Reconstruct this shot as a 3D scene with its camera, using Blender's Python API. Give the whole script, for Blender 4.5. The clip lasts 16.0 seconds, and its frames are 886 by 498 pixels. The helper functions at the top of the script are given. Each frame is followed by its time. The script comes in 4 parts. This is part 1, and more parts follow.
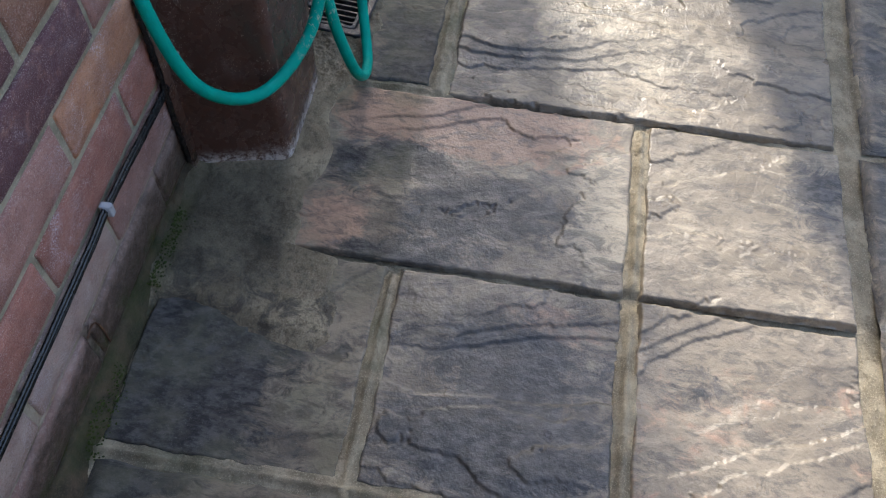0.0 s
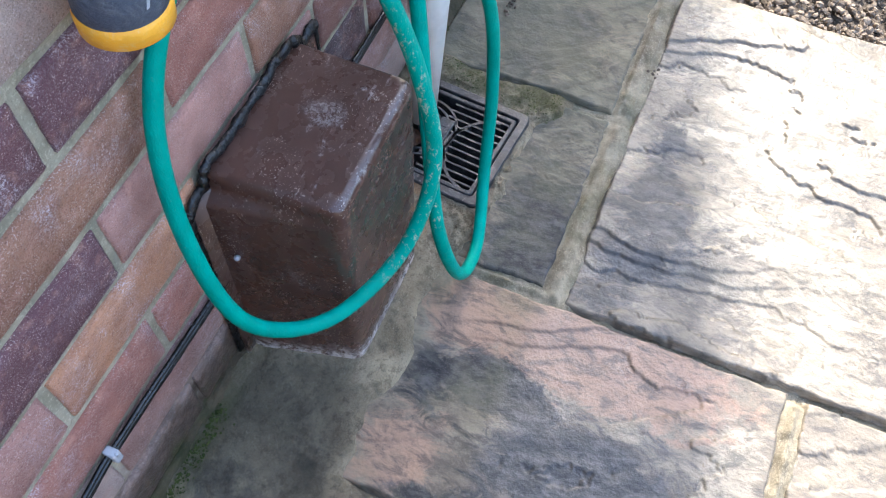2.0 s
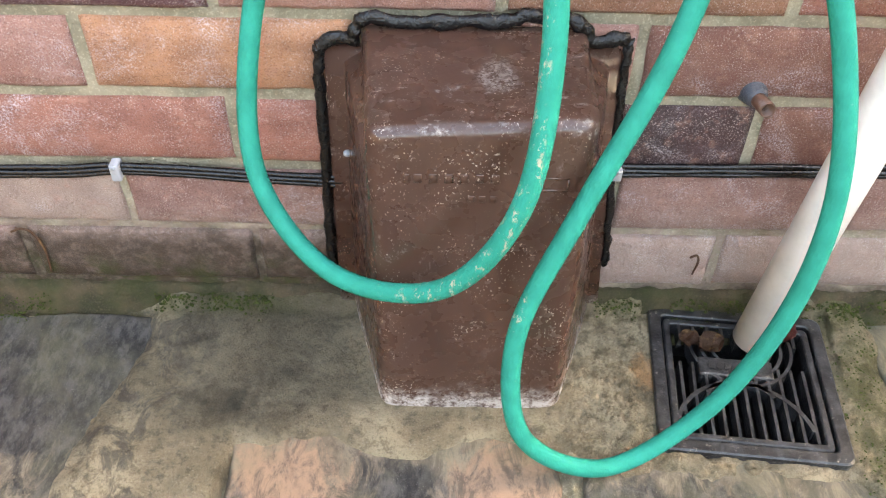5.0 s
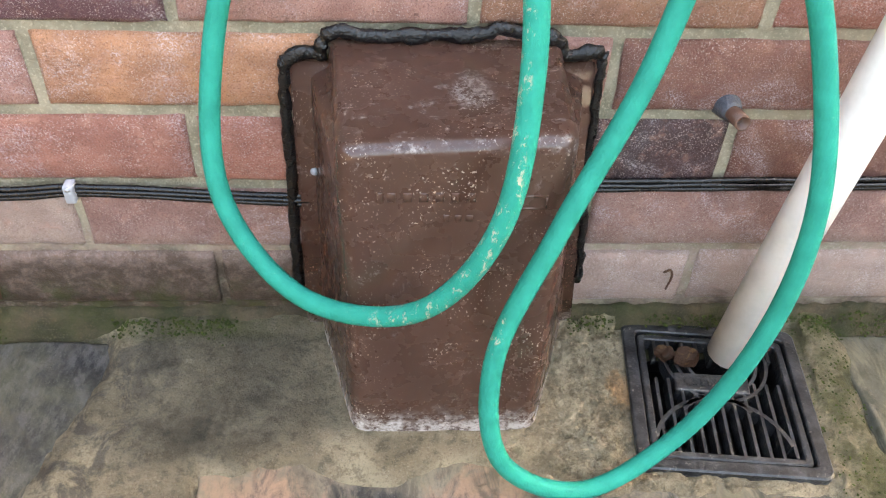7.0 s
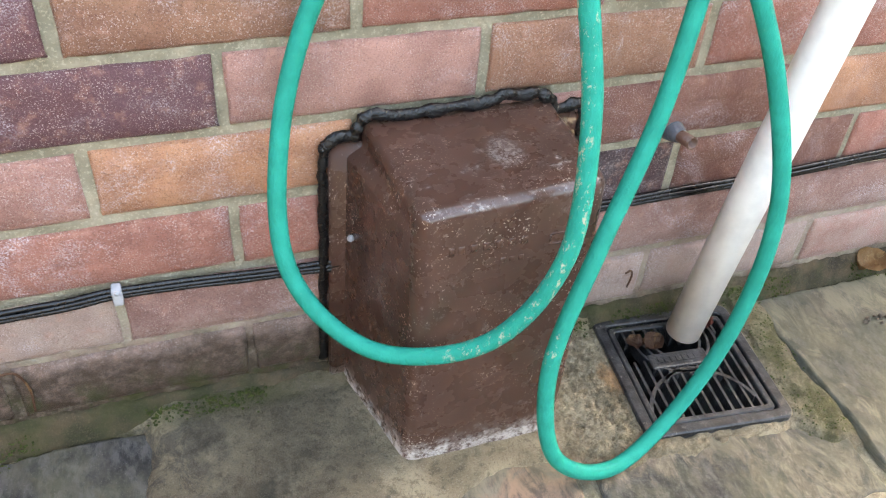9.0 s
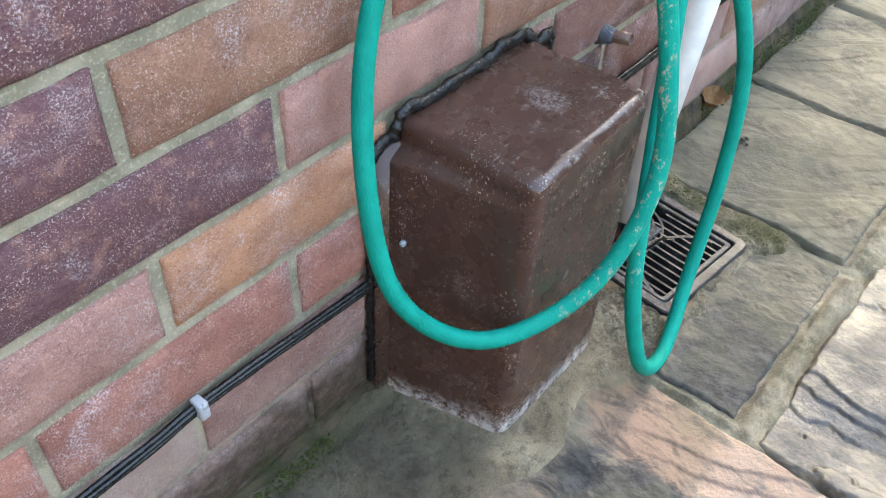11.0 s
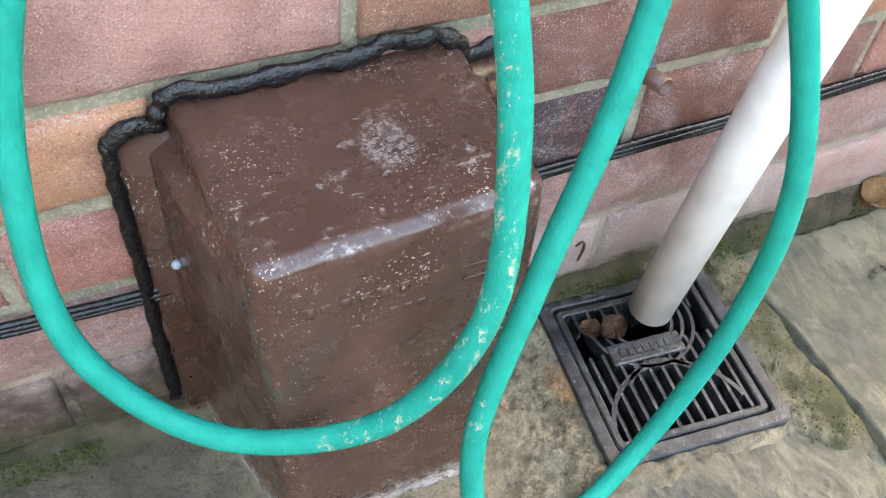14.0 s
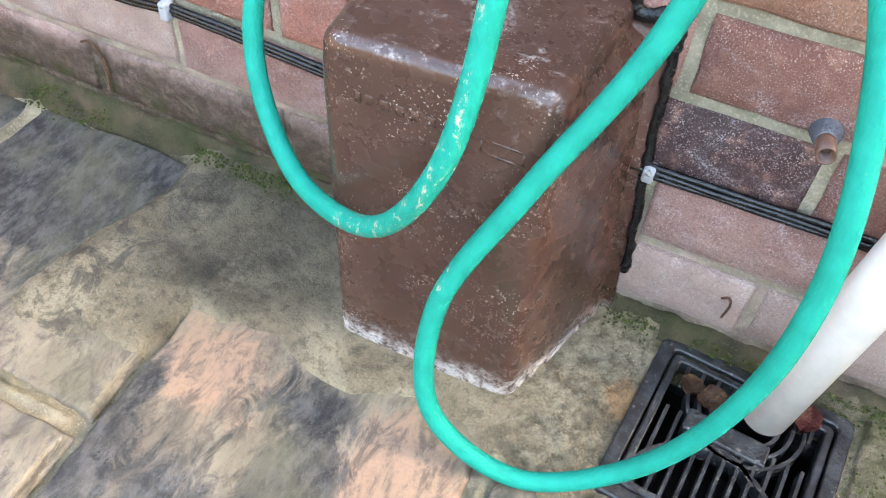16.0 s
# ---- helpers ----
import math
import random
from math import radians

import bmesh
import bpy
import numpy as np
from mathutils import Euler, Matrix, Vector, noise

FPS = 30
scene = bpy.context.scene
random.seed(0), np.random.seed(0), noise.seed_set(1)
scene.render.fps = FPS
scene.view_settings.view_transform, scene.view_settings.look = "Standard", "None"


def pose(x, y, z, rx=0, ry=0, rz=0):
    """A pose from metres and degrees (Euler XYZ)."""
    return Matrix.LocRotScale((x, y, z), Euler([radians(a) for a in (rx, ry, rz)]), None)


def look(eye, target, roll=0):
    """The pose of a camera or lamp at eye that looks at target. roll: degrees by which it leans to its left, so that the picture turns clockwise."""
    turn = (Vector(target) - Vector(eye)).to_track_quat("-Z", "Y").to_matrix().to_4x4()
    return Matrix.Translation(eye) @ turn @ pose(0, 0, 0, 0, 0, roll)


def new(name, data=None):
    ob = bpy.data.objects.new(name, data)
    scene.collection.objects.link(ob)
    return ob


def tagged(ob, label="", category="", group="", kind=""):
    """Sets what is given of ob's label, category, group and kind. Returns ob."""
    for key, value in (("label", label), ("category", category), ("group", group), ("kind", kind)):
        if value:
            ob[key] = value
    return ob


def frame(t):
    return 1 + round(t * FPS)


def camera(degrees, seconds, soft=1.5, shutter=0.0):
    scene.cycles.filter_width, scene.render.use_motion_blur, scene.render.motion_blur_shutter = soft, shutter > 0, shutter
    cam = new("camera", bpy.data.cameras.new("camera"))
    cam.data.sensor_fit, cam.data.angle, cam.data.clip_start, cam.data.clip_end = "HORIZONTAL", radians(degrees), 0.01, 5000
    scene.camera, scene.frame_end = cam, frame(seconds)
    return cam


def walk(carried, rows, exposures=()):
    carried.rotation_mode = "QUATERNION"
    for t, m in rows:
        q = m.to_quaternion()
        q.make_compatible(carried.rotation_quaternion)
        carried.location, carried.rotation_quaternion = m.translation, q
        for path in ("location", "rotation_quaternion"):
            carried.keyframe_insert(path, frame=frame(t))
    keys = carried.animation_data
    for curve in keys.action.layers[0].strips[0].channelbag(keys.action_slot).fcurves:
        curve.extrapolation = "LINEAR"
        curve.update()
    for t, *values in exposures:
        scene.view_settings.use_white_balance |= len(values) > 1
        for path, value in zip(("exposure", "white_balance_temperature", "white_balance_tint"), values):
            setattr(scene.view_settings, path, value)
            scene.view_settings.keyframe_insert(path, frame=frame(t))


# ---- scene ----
cam = camera(53.8, 16.0, soft=1.1)
PATH = [
    (0, (-0.715, -0.451, 0.988), (0.35, -0.302, -0.698), 1.8),
    (0.5, (-0.53, -0.435, 0.96), (0.447, -0.209, -0.77), -5.3),
    (1, (-0.441, -0.413, 0.968), (0.499, -0.159, -0.779), -4.3),
    (1.5, (-0.379, -0.39, 0.974), (0.581, -0.07, -0.751), -2.3),
    (2, (-0.337, -0.372, 0.97), (0.613, 0.012, -0.748), 0.9),
    (2.5, (-0.259, -0.44, 0.99), (0.634, 0.143, -0.702), 4.7),
    (2.6, (-0.249, -0.448, 1.013), (0.623, 0.187, -0.672), 5.9),
    (3, (-0.157, -0.468, 0.987), (0.502, 0.396, -0.692), 2.8),
    (3.5, (-0.07, -0.454, 0.917), (0.403, 0.574, -0.732), 6.2),
    (4, (0.072, -0.635, 0.797), (0.211, 0.705, -0.681), 0.3),
    (4.5, (0.081, -0.638, 0.707), (0.088, 0.736, -0.747), 1.1),
    (4.7, (0.076, -0.622, 0.69), (0.079, 0.798, -0.717), 1.0),
    (6.8, (0.046, -0.596, 0.676), (0.154, 0.861, -0.69), 2.4),
    (7, (0.053, -0.592, 0.674), (0.161, 0.86, -0.697), 2.8),
    (7.5, (0.061, -0.574, 0.665), (0.177, 0.871, -0.713), 2.7),
    (8, (0.067, -0.588, 0.679), (0.188, 0.876, -0.679), 1.8),
    (8.5, (0.029, -0.631, 0.693), (0.265, 0.842, -0.639), 2.4),
    (9, (-0.157, -0.62, 0.749), (0.396, 0.785, -0.563), 4.6),
    (9.2, (-0.232, -0.615, 0.765), (0.412, 0.742, -0.556), 5.0),
    (11.3, (-0.42, -0.377, 0.737), (0.734, 0.482, -0.652), 2.7),
    (11.5, (-0.407, -0.381, 0.737), (0.75, 0.46, -0.66), 3.1),
    (12, (-0.379, -0.383, 0.748), (0.764, 0.443, -0.671), 4.7),
    (12.5, (-0.358, -0.399, 0.735), (0.754, 0.458, -0.689), 4.9),
    (13, (-0.253, -0.442, 0.719), (0.728, 0.544, -0.718), 3.8),
    (13.5, (-0.151, -0.441, 0.689), (0.601, 0.665, -0.798), 3.0),
    (14, (-0.019, -0.393, 0.66), (0.57, 0.748, -0.873), 5.5),
    (14.5, (0.09, -0.365, 0.658), (0.36, 0.822, -0.929), 5.7),
    (15, (0.196, -0.363, 0.632), (0.012, 0.838, -0.957), 2.8),
    (15.5, (0.214, -0.4, 0.627), (-0.185, 0.801, -0.921), 4.1),
    (16, (0.257, -0.517, 0.656), (-0.21, 0.695, -0.865), 5.1),
]
EXPOSURES = [(0.0, 2.05, 6500, 9), (0.5, 2.15, 6500, 9), (1.0, 2.3, 6500, 9), (1.5, 2.8, 6400, 8), (2.0, 3.15, 6350, 9), (2.5, 2.85, 6550, 9), (3.0, 2.65, 6950, 8), (3.5, 3.42, 7500, 6),
             (4.0, 3.65, 9300, 11), (4.5, 3.9, 9500, 11), (7.0, 3.83, 9150, 11), (9.0, 3.8, 8700, 9), (11.5, 3.5, 7200, 4), (12.5, 3.5, 7150, 4), (13.0, 3.48, 7050, 4), (13.5, 3.75, 7300, 5), (14.0, 4.02, 8100, 7),
             (14.5, 4.0, 9300, 12), (15.0, 4.0, 9300, 14), (15.5, 4.1, 8300, 9), (16.0, 4.14, 7900, 7)]
walk(cam, [(t, look(eye, target, roll)) for t, eye, target, roll in PATH], EXPOSURES)

# ---- light ----
SUN_AZ, SUN_EL = radians(14.5), radians(36.0)      # azimuth from +x towards +y
world = bpy.data.worlds.new("sky")
scene.world = world
world.use_nodes = True
wn = world.node_tree
sky = wn.nodes.new("ShaderNodeTexSky")
sky.sky_type, sky.sun_disc = "NISHITA", False
sky.sun_elevation, sky.sun_rotation = SUN_EL, radians(90.0) - SUN_AZ
sky.air_density, sky.dust_density = 1.0, 1.9
wn.links.new(sky.outputs[0], wn.nodes["Background"].inputs[0])
wn.nodes["Background"].inputs[1].default_value = 0.165
sun = new("sun", bpy.data.lights.new("sun", "SUN"))
sun.data.energy, sun.data.angle, sun.data.color = 1.85, radians(0.8), (1.0, 0.94, 0.85)
sun_way = Vector((math.cos(SUN_EL) * math.cos(SUN_AZ), math.cos(SUN_EL) * math.sin(SUN_AZ), math.sin(SUN_EL)))
sun.matrix_world = look(sun_way * 20, (0, 0, 0))


# ---- material helpers ----
class Mat:
    """A node material with a few short helpers."""

    def __init__(self, name, rough=0.6, metal=0.0, spec=0.5):
        self.mat = bpy.data.materials.new(name)
        self.mat.use_nodes = True
        self.nt = self.mat.node_tree
        self.out = self.nt.nodes["Principled BSDF"]
        self.set("Roughness", rough), self.set("Metallic", metal), self.set("Specular IOR Level", spec)
        self.pos = self.nt.nodes.new("ShaderNodeNewGeometry").outputs["Position"]

    def put(self, socket, value):
        if isinstance(value, bpy.types.NodeSocket):
            self.nt.links.new(value, socket)
        elif isinstance(value, tuple) and len(value) == 3 and socket.type == "RGBA":
            socket.default_value = (*value, 1)
        else:
            socket.default_value = value

    def set(self, name, value):
        self.put(self.out.inputs[name], value)

    def scaled(self, x, y, z, turn=0.0):
        n = self.nt.nodes.new("ShaderNodeMapping")
        self.put(n.inputs["Vector"], self.pos)
        n.inputs["Scale"].default_value, n.inputs["Rotation"].default_value = (x, y, z), (0, 0, radians(turn))
        return n.outputs[0]

    def noise(self, scale, detail=4.0, rough=0.55, vector=None, distort=0.0):
        n = self.nt.nodes.new("ShaderNodeTexNoise")
        self.put(n.inputs["Vector"], vector or self.pos)
        n.inputs["Scale"].default_value, n.inputs["Detail"].default_value = scale, detail
        n.inputs["Roughness"].default_value, n.inputs["Distortion"].default_value = rough, distort
        return n.outputs["Fac"]

    def cells(self, scale, vector=None, feature="F1"):
        n = self.nt.nodes.new("ShaderNodeTexVoronoi")
        n.feature = feature
        self.put(n.inputs["Vector"], vector or self.pos)
        n.inputs["Scale"].default_value = scale
        return n.outputs["Distance"]

    def ramp(self, value, low, high, out_low=0.0, out_high=1.0):
        n = self.nt.nodes.new("ShaderNodeMapRange")
        n.interpolation_type = "SMOOTHSTEP"
        self.put(n.inputs["Value"], value)
        for name, v in (("From Min", low), ("From Max", high), ("To Min", out_low), ("To Max", out_high)):
            self.put(n.inputs[name], v)
        return n.outputs[0]

    def math(self, op, a, b=0.0):
        n = self.nt.nodes.new("ShaderNodeMath")
        n.operation = op
        self.put(n.inputs[0], a), self.put(n.inputs[1], b)
        return n.outputs[0]

    def mix(self, fac, a, b, blend="MIX"):
        n = self.nt.nodes.new("ShaderNodeMix")
        n.data_type, n.blend_type = "RGBA", blend
        self.put(n.inputs[0], fac), self.put(n.inputs[6], a), self.put(n.inputs[7], b)
        return n.outputs[2]

    def axis(self, which):
        n = self.nt.nodes.new("ShaderNodeSeparateXYZ")
        self.put(n.inputs[0], self.pos)
        return n.outputs[which]

    def tint(self):
        n = self.nt.nodes.new("ShaderNodeObjectInfo")
        return n.outputs["Color"], n.outputs["Random"]

    def attribute(self, name):
        n = self.nt.nodes.new("ShaderNodeAttribute")
        n.attribute_name = name
        return n.outputs["Fac"]

    def bump(self, height, depth, strength=1.0):
        n = self.nt.nodes.new("ShaderNodeBump")
        n.inputs["Strength"].default_value, n.inputs["Distance"].default_value = strength, depth
        self.put(n.inputs["Height"], height)
        previous = self.out.inputs["Normal"].links
        if previous:
            self.nt.links.new(previous[0].from_socket, n.inputs["Normal"])
        self.nt.links.new(n.outputs[0], self.out.inputs["Normal"])


def weathered(m, c):
    """Lime wash and splashed dirt in ragged bands on the lowest courses, over bricks and joints alike."""
    ragged = m.math("ADD", m.axis(2), m.math("MULTIPLY", m.noise(9, 6, 0.7), 0.07))
    wash = m.math("MULTIPLY", m.ramp(ragged, 0.195, 0.140), m.ramp(m.noise(30, 6, 0.75), 0.38, 0.60, 0.15, 0.72))
    c = m.mix(wash, c, (0.42, 0.295, 0.25))
    c = m.mix(m.math("MULTIPLY", m.ramp(m.noise(300, 4, 0.75), 0.53, 0.64, 0, 0.35), m.ramp(ragged, 0.205, 0.15)), c, (0.56, 0.47, 0.43))
    west = m.ramp(m.axis(0), 0.10, -0.02, 0.050, 0.118)
    low = m.math("SUBTRACT", m.math("ADD", m.axis(2), m.math("MULTIPLY", m.noise(14, 6, 0.72), 0.06)), west)
    dirt = m.math("MULTIPLY", m.ramp(low, 0.034, 0.000), m.ramp(m.noise(70, 6, 0.75), 0.32, 0.58, 0.55, 0.97))
    c = m.mix(dirt, c, (0.062, 0.040, 0.026))
    green = m.math("MULTIPLY", m.ramp(low, -0.004, -0.035), m.ramp(m.noise(32, 5, 0.7), 0.45, 0.62, 0, 0.8))
    return m.mix(green, c, (0.055, 0.060, 0.018))


def brick_material():
    m = Mat("sand_faced_brick", rough=0.6, spec=0.42)
    colour, _ = m.tint()
    broad = m.noise(22, 4)
    c = m.mix(m.ramp(broad, 0.35, 0.65), m.mix(0.35, colour, (0.12, 0.035, 0.03)), colour)
    c = m.mix(m.ramp(m.noise(60, 5, 0.65), 0.5, 0.72, 0, 0.5), c, (0.52, 0.27, 0.20))
    grain = m.noise(640, 3, 0.75)
    c = m.mix(m.ramp(grain, 0.52, 0.66, 0, 0.45), c, (0.07, 0.030, 0.026))
    # lime bloom, tinted cool lilac to paint in the sheen of blue sky
    lime = m.math("MULTIPLY", m.ramp(m.noise(13, 4, 0.65, distort=0.8), 0.50, 0.70), m.ramp(m.noise(620, 5, 0.78), 0.48, 0.61))
    c = m.mix(m.math("MULTIPLY", lime, 0.75), c, (0.74, 0.67, 0.71))
    specks = m.math("MULTIPLY", m.ramp(m.noise(820, 3, 0.6), 0.56, 0.65), m.ramp(m.noise(40, 4), 0.33, 0.58, 0.15, 1.0))
    c = m.mix(m.math("MULTIPLY", specks, 0.62), c, (0.72, 0.58, 0.53))
    c = weathered(m, c)
    m.set("Base Color", c)
    m.set("Roughness", m.ramp(grain, 0.3, 0.7, 0.30, 0.64))
    m.bump(m.noise(110, 5, 0.6), 0.004)
    m.bump(grain, 0.0020)
    return m.mat


def mortar_material(name, base, dark, green=0.0, foot=False):
    m = Mat(name, rough=0.85, spec=0.3)
    c = m.mix(m.ramp(m.noise(28, 4), 0.35, 0.68), dark, base)
    c = m.mix(m.ramp(m.noise(500, 2), 0.5, 0.75, 0, 0.5), c, tuple(v * 1.5 for v in base))
    if green:
        patch = m.math("MULTIPLY", m.ramp(m.noise(11, 5, 0.65), 0.5 - 0.2 * green, 0.7), m.ramp(m.axis(1), -0.55, -0.33, 0.12 * green, green))
        c = m.mix(patch, c, (0.042, 0.052, 0.015))
        c = m.mix(m.ramp(m.noise(190, 6, 0.75), 0.50, 0.64, 0, 0.30), c, (0.075, 0.062, 0.042))
    if foot:
        c = weathered(m, c)
    m.set("Base Color", c)
    m.bump(m.noise(130, 6, 0.7), 0.0055)
    m.bump(m.noise(900, 2), 0.0008)
    return m.mat


def stone_material():
    """Riven sandstone; each slab carries its own shares of pink, blue-black and cream, and clefts darkened by grime and
    painted shade.
    """
    m = Mat("riven_sandstone", rough=0.45, spec=0.24)
    pink, dark, cream, cleft_dark = (m.attribute(n) for n in ("pink", "dark", "cream", "cleft"))
    flow = m.scaled(1.5, 0.7, 1, 12)
    base = m.mix(m.ramp(m.noise(9, 5, 0.6, flow), 0.3, 0.7), (0.14, 0.112, 0.080), (0.245, 0.20, 0.145))
    def patch(scale, share, vec, dis=1.2):
        n = m.math("ADD", m.math("MULTIPLY", m.noise(scale, 6, 0.62, vec, dis), 0.42), m.math("MULTIPLY", m.noise(scale * 4.5, 8, 0.74, vec, dis), 0.58))
        edge = m.math("SUBTRACT", 0.74, m.math("MULTIPLY", share, 0.5))
        return m.ramp(n, m.math("SUBTRACT", edge, 0.07), m.math("ADD", edge, 0.06))
    c = m.mix(patch(4.2, cream, flow), base, (0.33, 0.275, 0.195))
    c = m.mix(patch(5.0, pink, m.scaled(1.1, 0.8, 3, 35)), c, (0.30, 0.19, 0.128))
    c = m.mix(patch(4.6, dark, m.scaled(1.3, 0.7, 5, -20), 1.6), c, m.mix(m.ramp(m.noise(48, 7, 0.74, flow), 0.42, 0.62), (0.026, 0.025, 0.025), (0.088, 0.082, 0.076)))
    c = m.mix(m.ramp(m.noise(34, 8, 0.75, flow, 0.6), 0.46, 0.62, 0, 0.7), c, (0.066, 0.058, 0.048))
    c = m.mix(m.ramp(m.noise(150, 4, 0.65, flow), 0.48, 0.75, 0, 0.4), c, (0.08, 0.07, 0.06))
    c = m.mix(m.ramp(m.noise(700, 2), 0.62, 0.78, 0, 0.22), c, (0.4, 0.37, 0.32))
    # clefts between layers darkened in the colour: shade under the ledges plus grime
    c = m.mix(m.math("MULTIPLY", cleft_dark, m.ramp(m.noise(60, 3), 0.3, 0.6, 0.10, 0.60)), c, (0.050, 0.040, 0.031))
    # algae towards the house wall
    near = m.ramp(m.axis(1), -0.32, -0.28)
    east = m.ramp(m.axis(0), 0.30, 0.50)
    algae = m.math("MULTIPLY", near, m.math("MAXIMUM", m.ramp(m.noise(7.5, 5, 0.65), 0.42, 0.66), m.math("MULTIPLY", east, m.ramp(m.noise(16, 6, 0.7), 0.30, 0.60, 0.35, 1.0))))
    c = m.mix(m.math("MULTIPLY", algae, 0.50), c, (0.135, 0.126, 0.078))
    m.set("Base Color", c)
    m.set("Roughness", m.math("MAXIMUM", m.ramp(m.noise(18, 5, 0.6), 0.3, 0.7, 0.26, 0.52), m.math("MULTIPLY", near, 0.60)))
    m.set("Specular IOR Level", m.math("SUBTRACT", 0.42, m.math("MULTIPLY", near, 0.26)))
    # fine lamination of the cleft face
    m.bump(m.noise(13, 6, 0.52, m.scaled(1.3, 0.85, 1, 14), 0.8), 0.0050, 0.7)
    m.bump(m.noise(240, 4, 0.6), 0.0009)
    return m.mat


def concrete_material():
    m = Mat("weathered_concrete", rough=0.8, spec=0.22)
    c = m.mix(m.ramp(m.noise(12, 5, 0.6), 0.35, 0.65), (0.20, 0.160, 0.105), (0.41, 0.335, 0.225))
    c = m.mix(m.ramp(m.noise(90, 6, 0.75), 0.48, 0.64, 0, 0.6), c, (0.085, 0.070, 0.045))
    c = m.mix(m.ramp(m.noise(600, 2), 0.58, 0.70, 0, 0.4), c, (0.42, 0.36, 0.27))
    # darker mottled patch on the west side of the cowl
    dark_west = m.math("MULTIPLY", m.math("MULTIPLY", m.ramp(m.axis(0), 0.02, -0.10), m.ramp(m.axis(0), -0.235, -0.165)), m.ramp(m.noise(6, 4), 0.3, 0.52))
    dark_west = m.math("MULTIPLY", dark_west, m.ramp(m.math("ADD", m.axis(1), m.math("MULTIPLY", m.noise(14, 4), 0.06)), -0.155, -0.10))
    c = m.mix(m.math("MULTIPLY", dark_west, m.ramp(m.noise(20, 6, 0.7), 0.35, 0.62, 0.45, 0.95)), c, (0.042, 0.037, 0.028))
    slate = m.math("MULTIPLY", m.ramp(m.axis(0), -0.13, -0.22), m.ramp(m.noise(26, 7, 0.75, distort=1.0), 0.44, 0.58))
    c = m.mix(m.math("MULTIPLY", slate, 0.7), c, (0.058, 0.053, 0.048))
    # smear of orange mortar by the drain
    reach = m.math("ADD", m.math("POWER", m.math("MULTIPLY", m.math("SUBTRACT", m.axis(0), 0.268), 55.0), 2.0), m.math("POWER", m.math("MULTIPLY", m.math("ADD", m.axis(1), 0.085), 38.0), 2.0))
    c = m.mix(m.ramp(m.math("ADD", reach, m.math("MULTIPLY", m.noise(60, 5, 0.7), 2.0)), 1.9, 1.2, 0, 0.8), c, (0.40, 0.235, 0.12))
    right = m.ramp(m.axis(0), 0.42, 0.47)
    wall = m.math("MULTIPLY", m.ramp(m.axis(1), -0.032, -0.010), 0.7)
    green = m.math("MAXIMUM", right, wall)
    c = m.mix(m.math("MULTIPLY", green, m.ramp(m.noise(24, 5, 0.65), 0.36, 0.58, 0, 0.85)), c, (0.062, 0.066, 0.022))
    # grain and pit shade painted as dark specks, since the relief reads flat
    c = m.mix(m.ramp(m.noise(380, 5, 0.8), 0.51, 0.64, 0, 0.40), c, (0.070, 0.058, 0.040))
    pit_shade = m.math("MULTIPLY", m.ramp(m.axis(0), 0.17, 0.20), m.ramp(m.noise(85, 6, 0.75), 0.46, 0.62, 0, 0.40))
    c = m.mix(pit_shade, c, (0.070, 0.056, 0.036))
    m.set("Base Color", c)
    m.bump(m.noise(70, 6, 0.65), 0.008)
    m.bump(m.noise(210, 5, 0.75), 0.0060)
    m.bump(m.noise(700, 2), 0.0012)
    return m.mat


def plastic_material(name, colour, rough=0.35, dusty=0.0, dust=(0.5, 0.45, 0.4), grain=0.0006):
    m = Mat(name, rough=rough, spec=0.5)
    c = m.mix(m.ramp(m.noise(35, 4), 0.35, 0.7), colour, tuple(v * 0.86 for v in colour))
    if dusty:
        c = m.mix(m.math("MULTIPLY", m.ramp(m.noise(60, 5, 0.7, distort=1.0), 0.52, 0.66), dusty), c, dust)
    m.set("Base Color", c)
    m.set("Roughness", m.ramp(m.noise(80, 4), 0.3, 0.7, rough * 0.8, min(1.0, rough * 1.4)))
    m.bump(m.noise(450, 3), grain)
    return m.mat


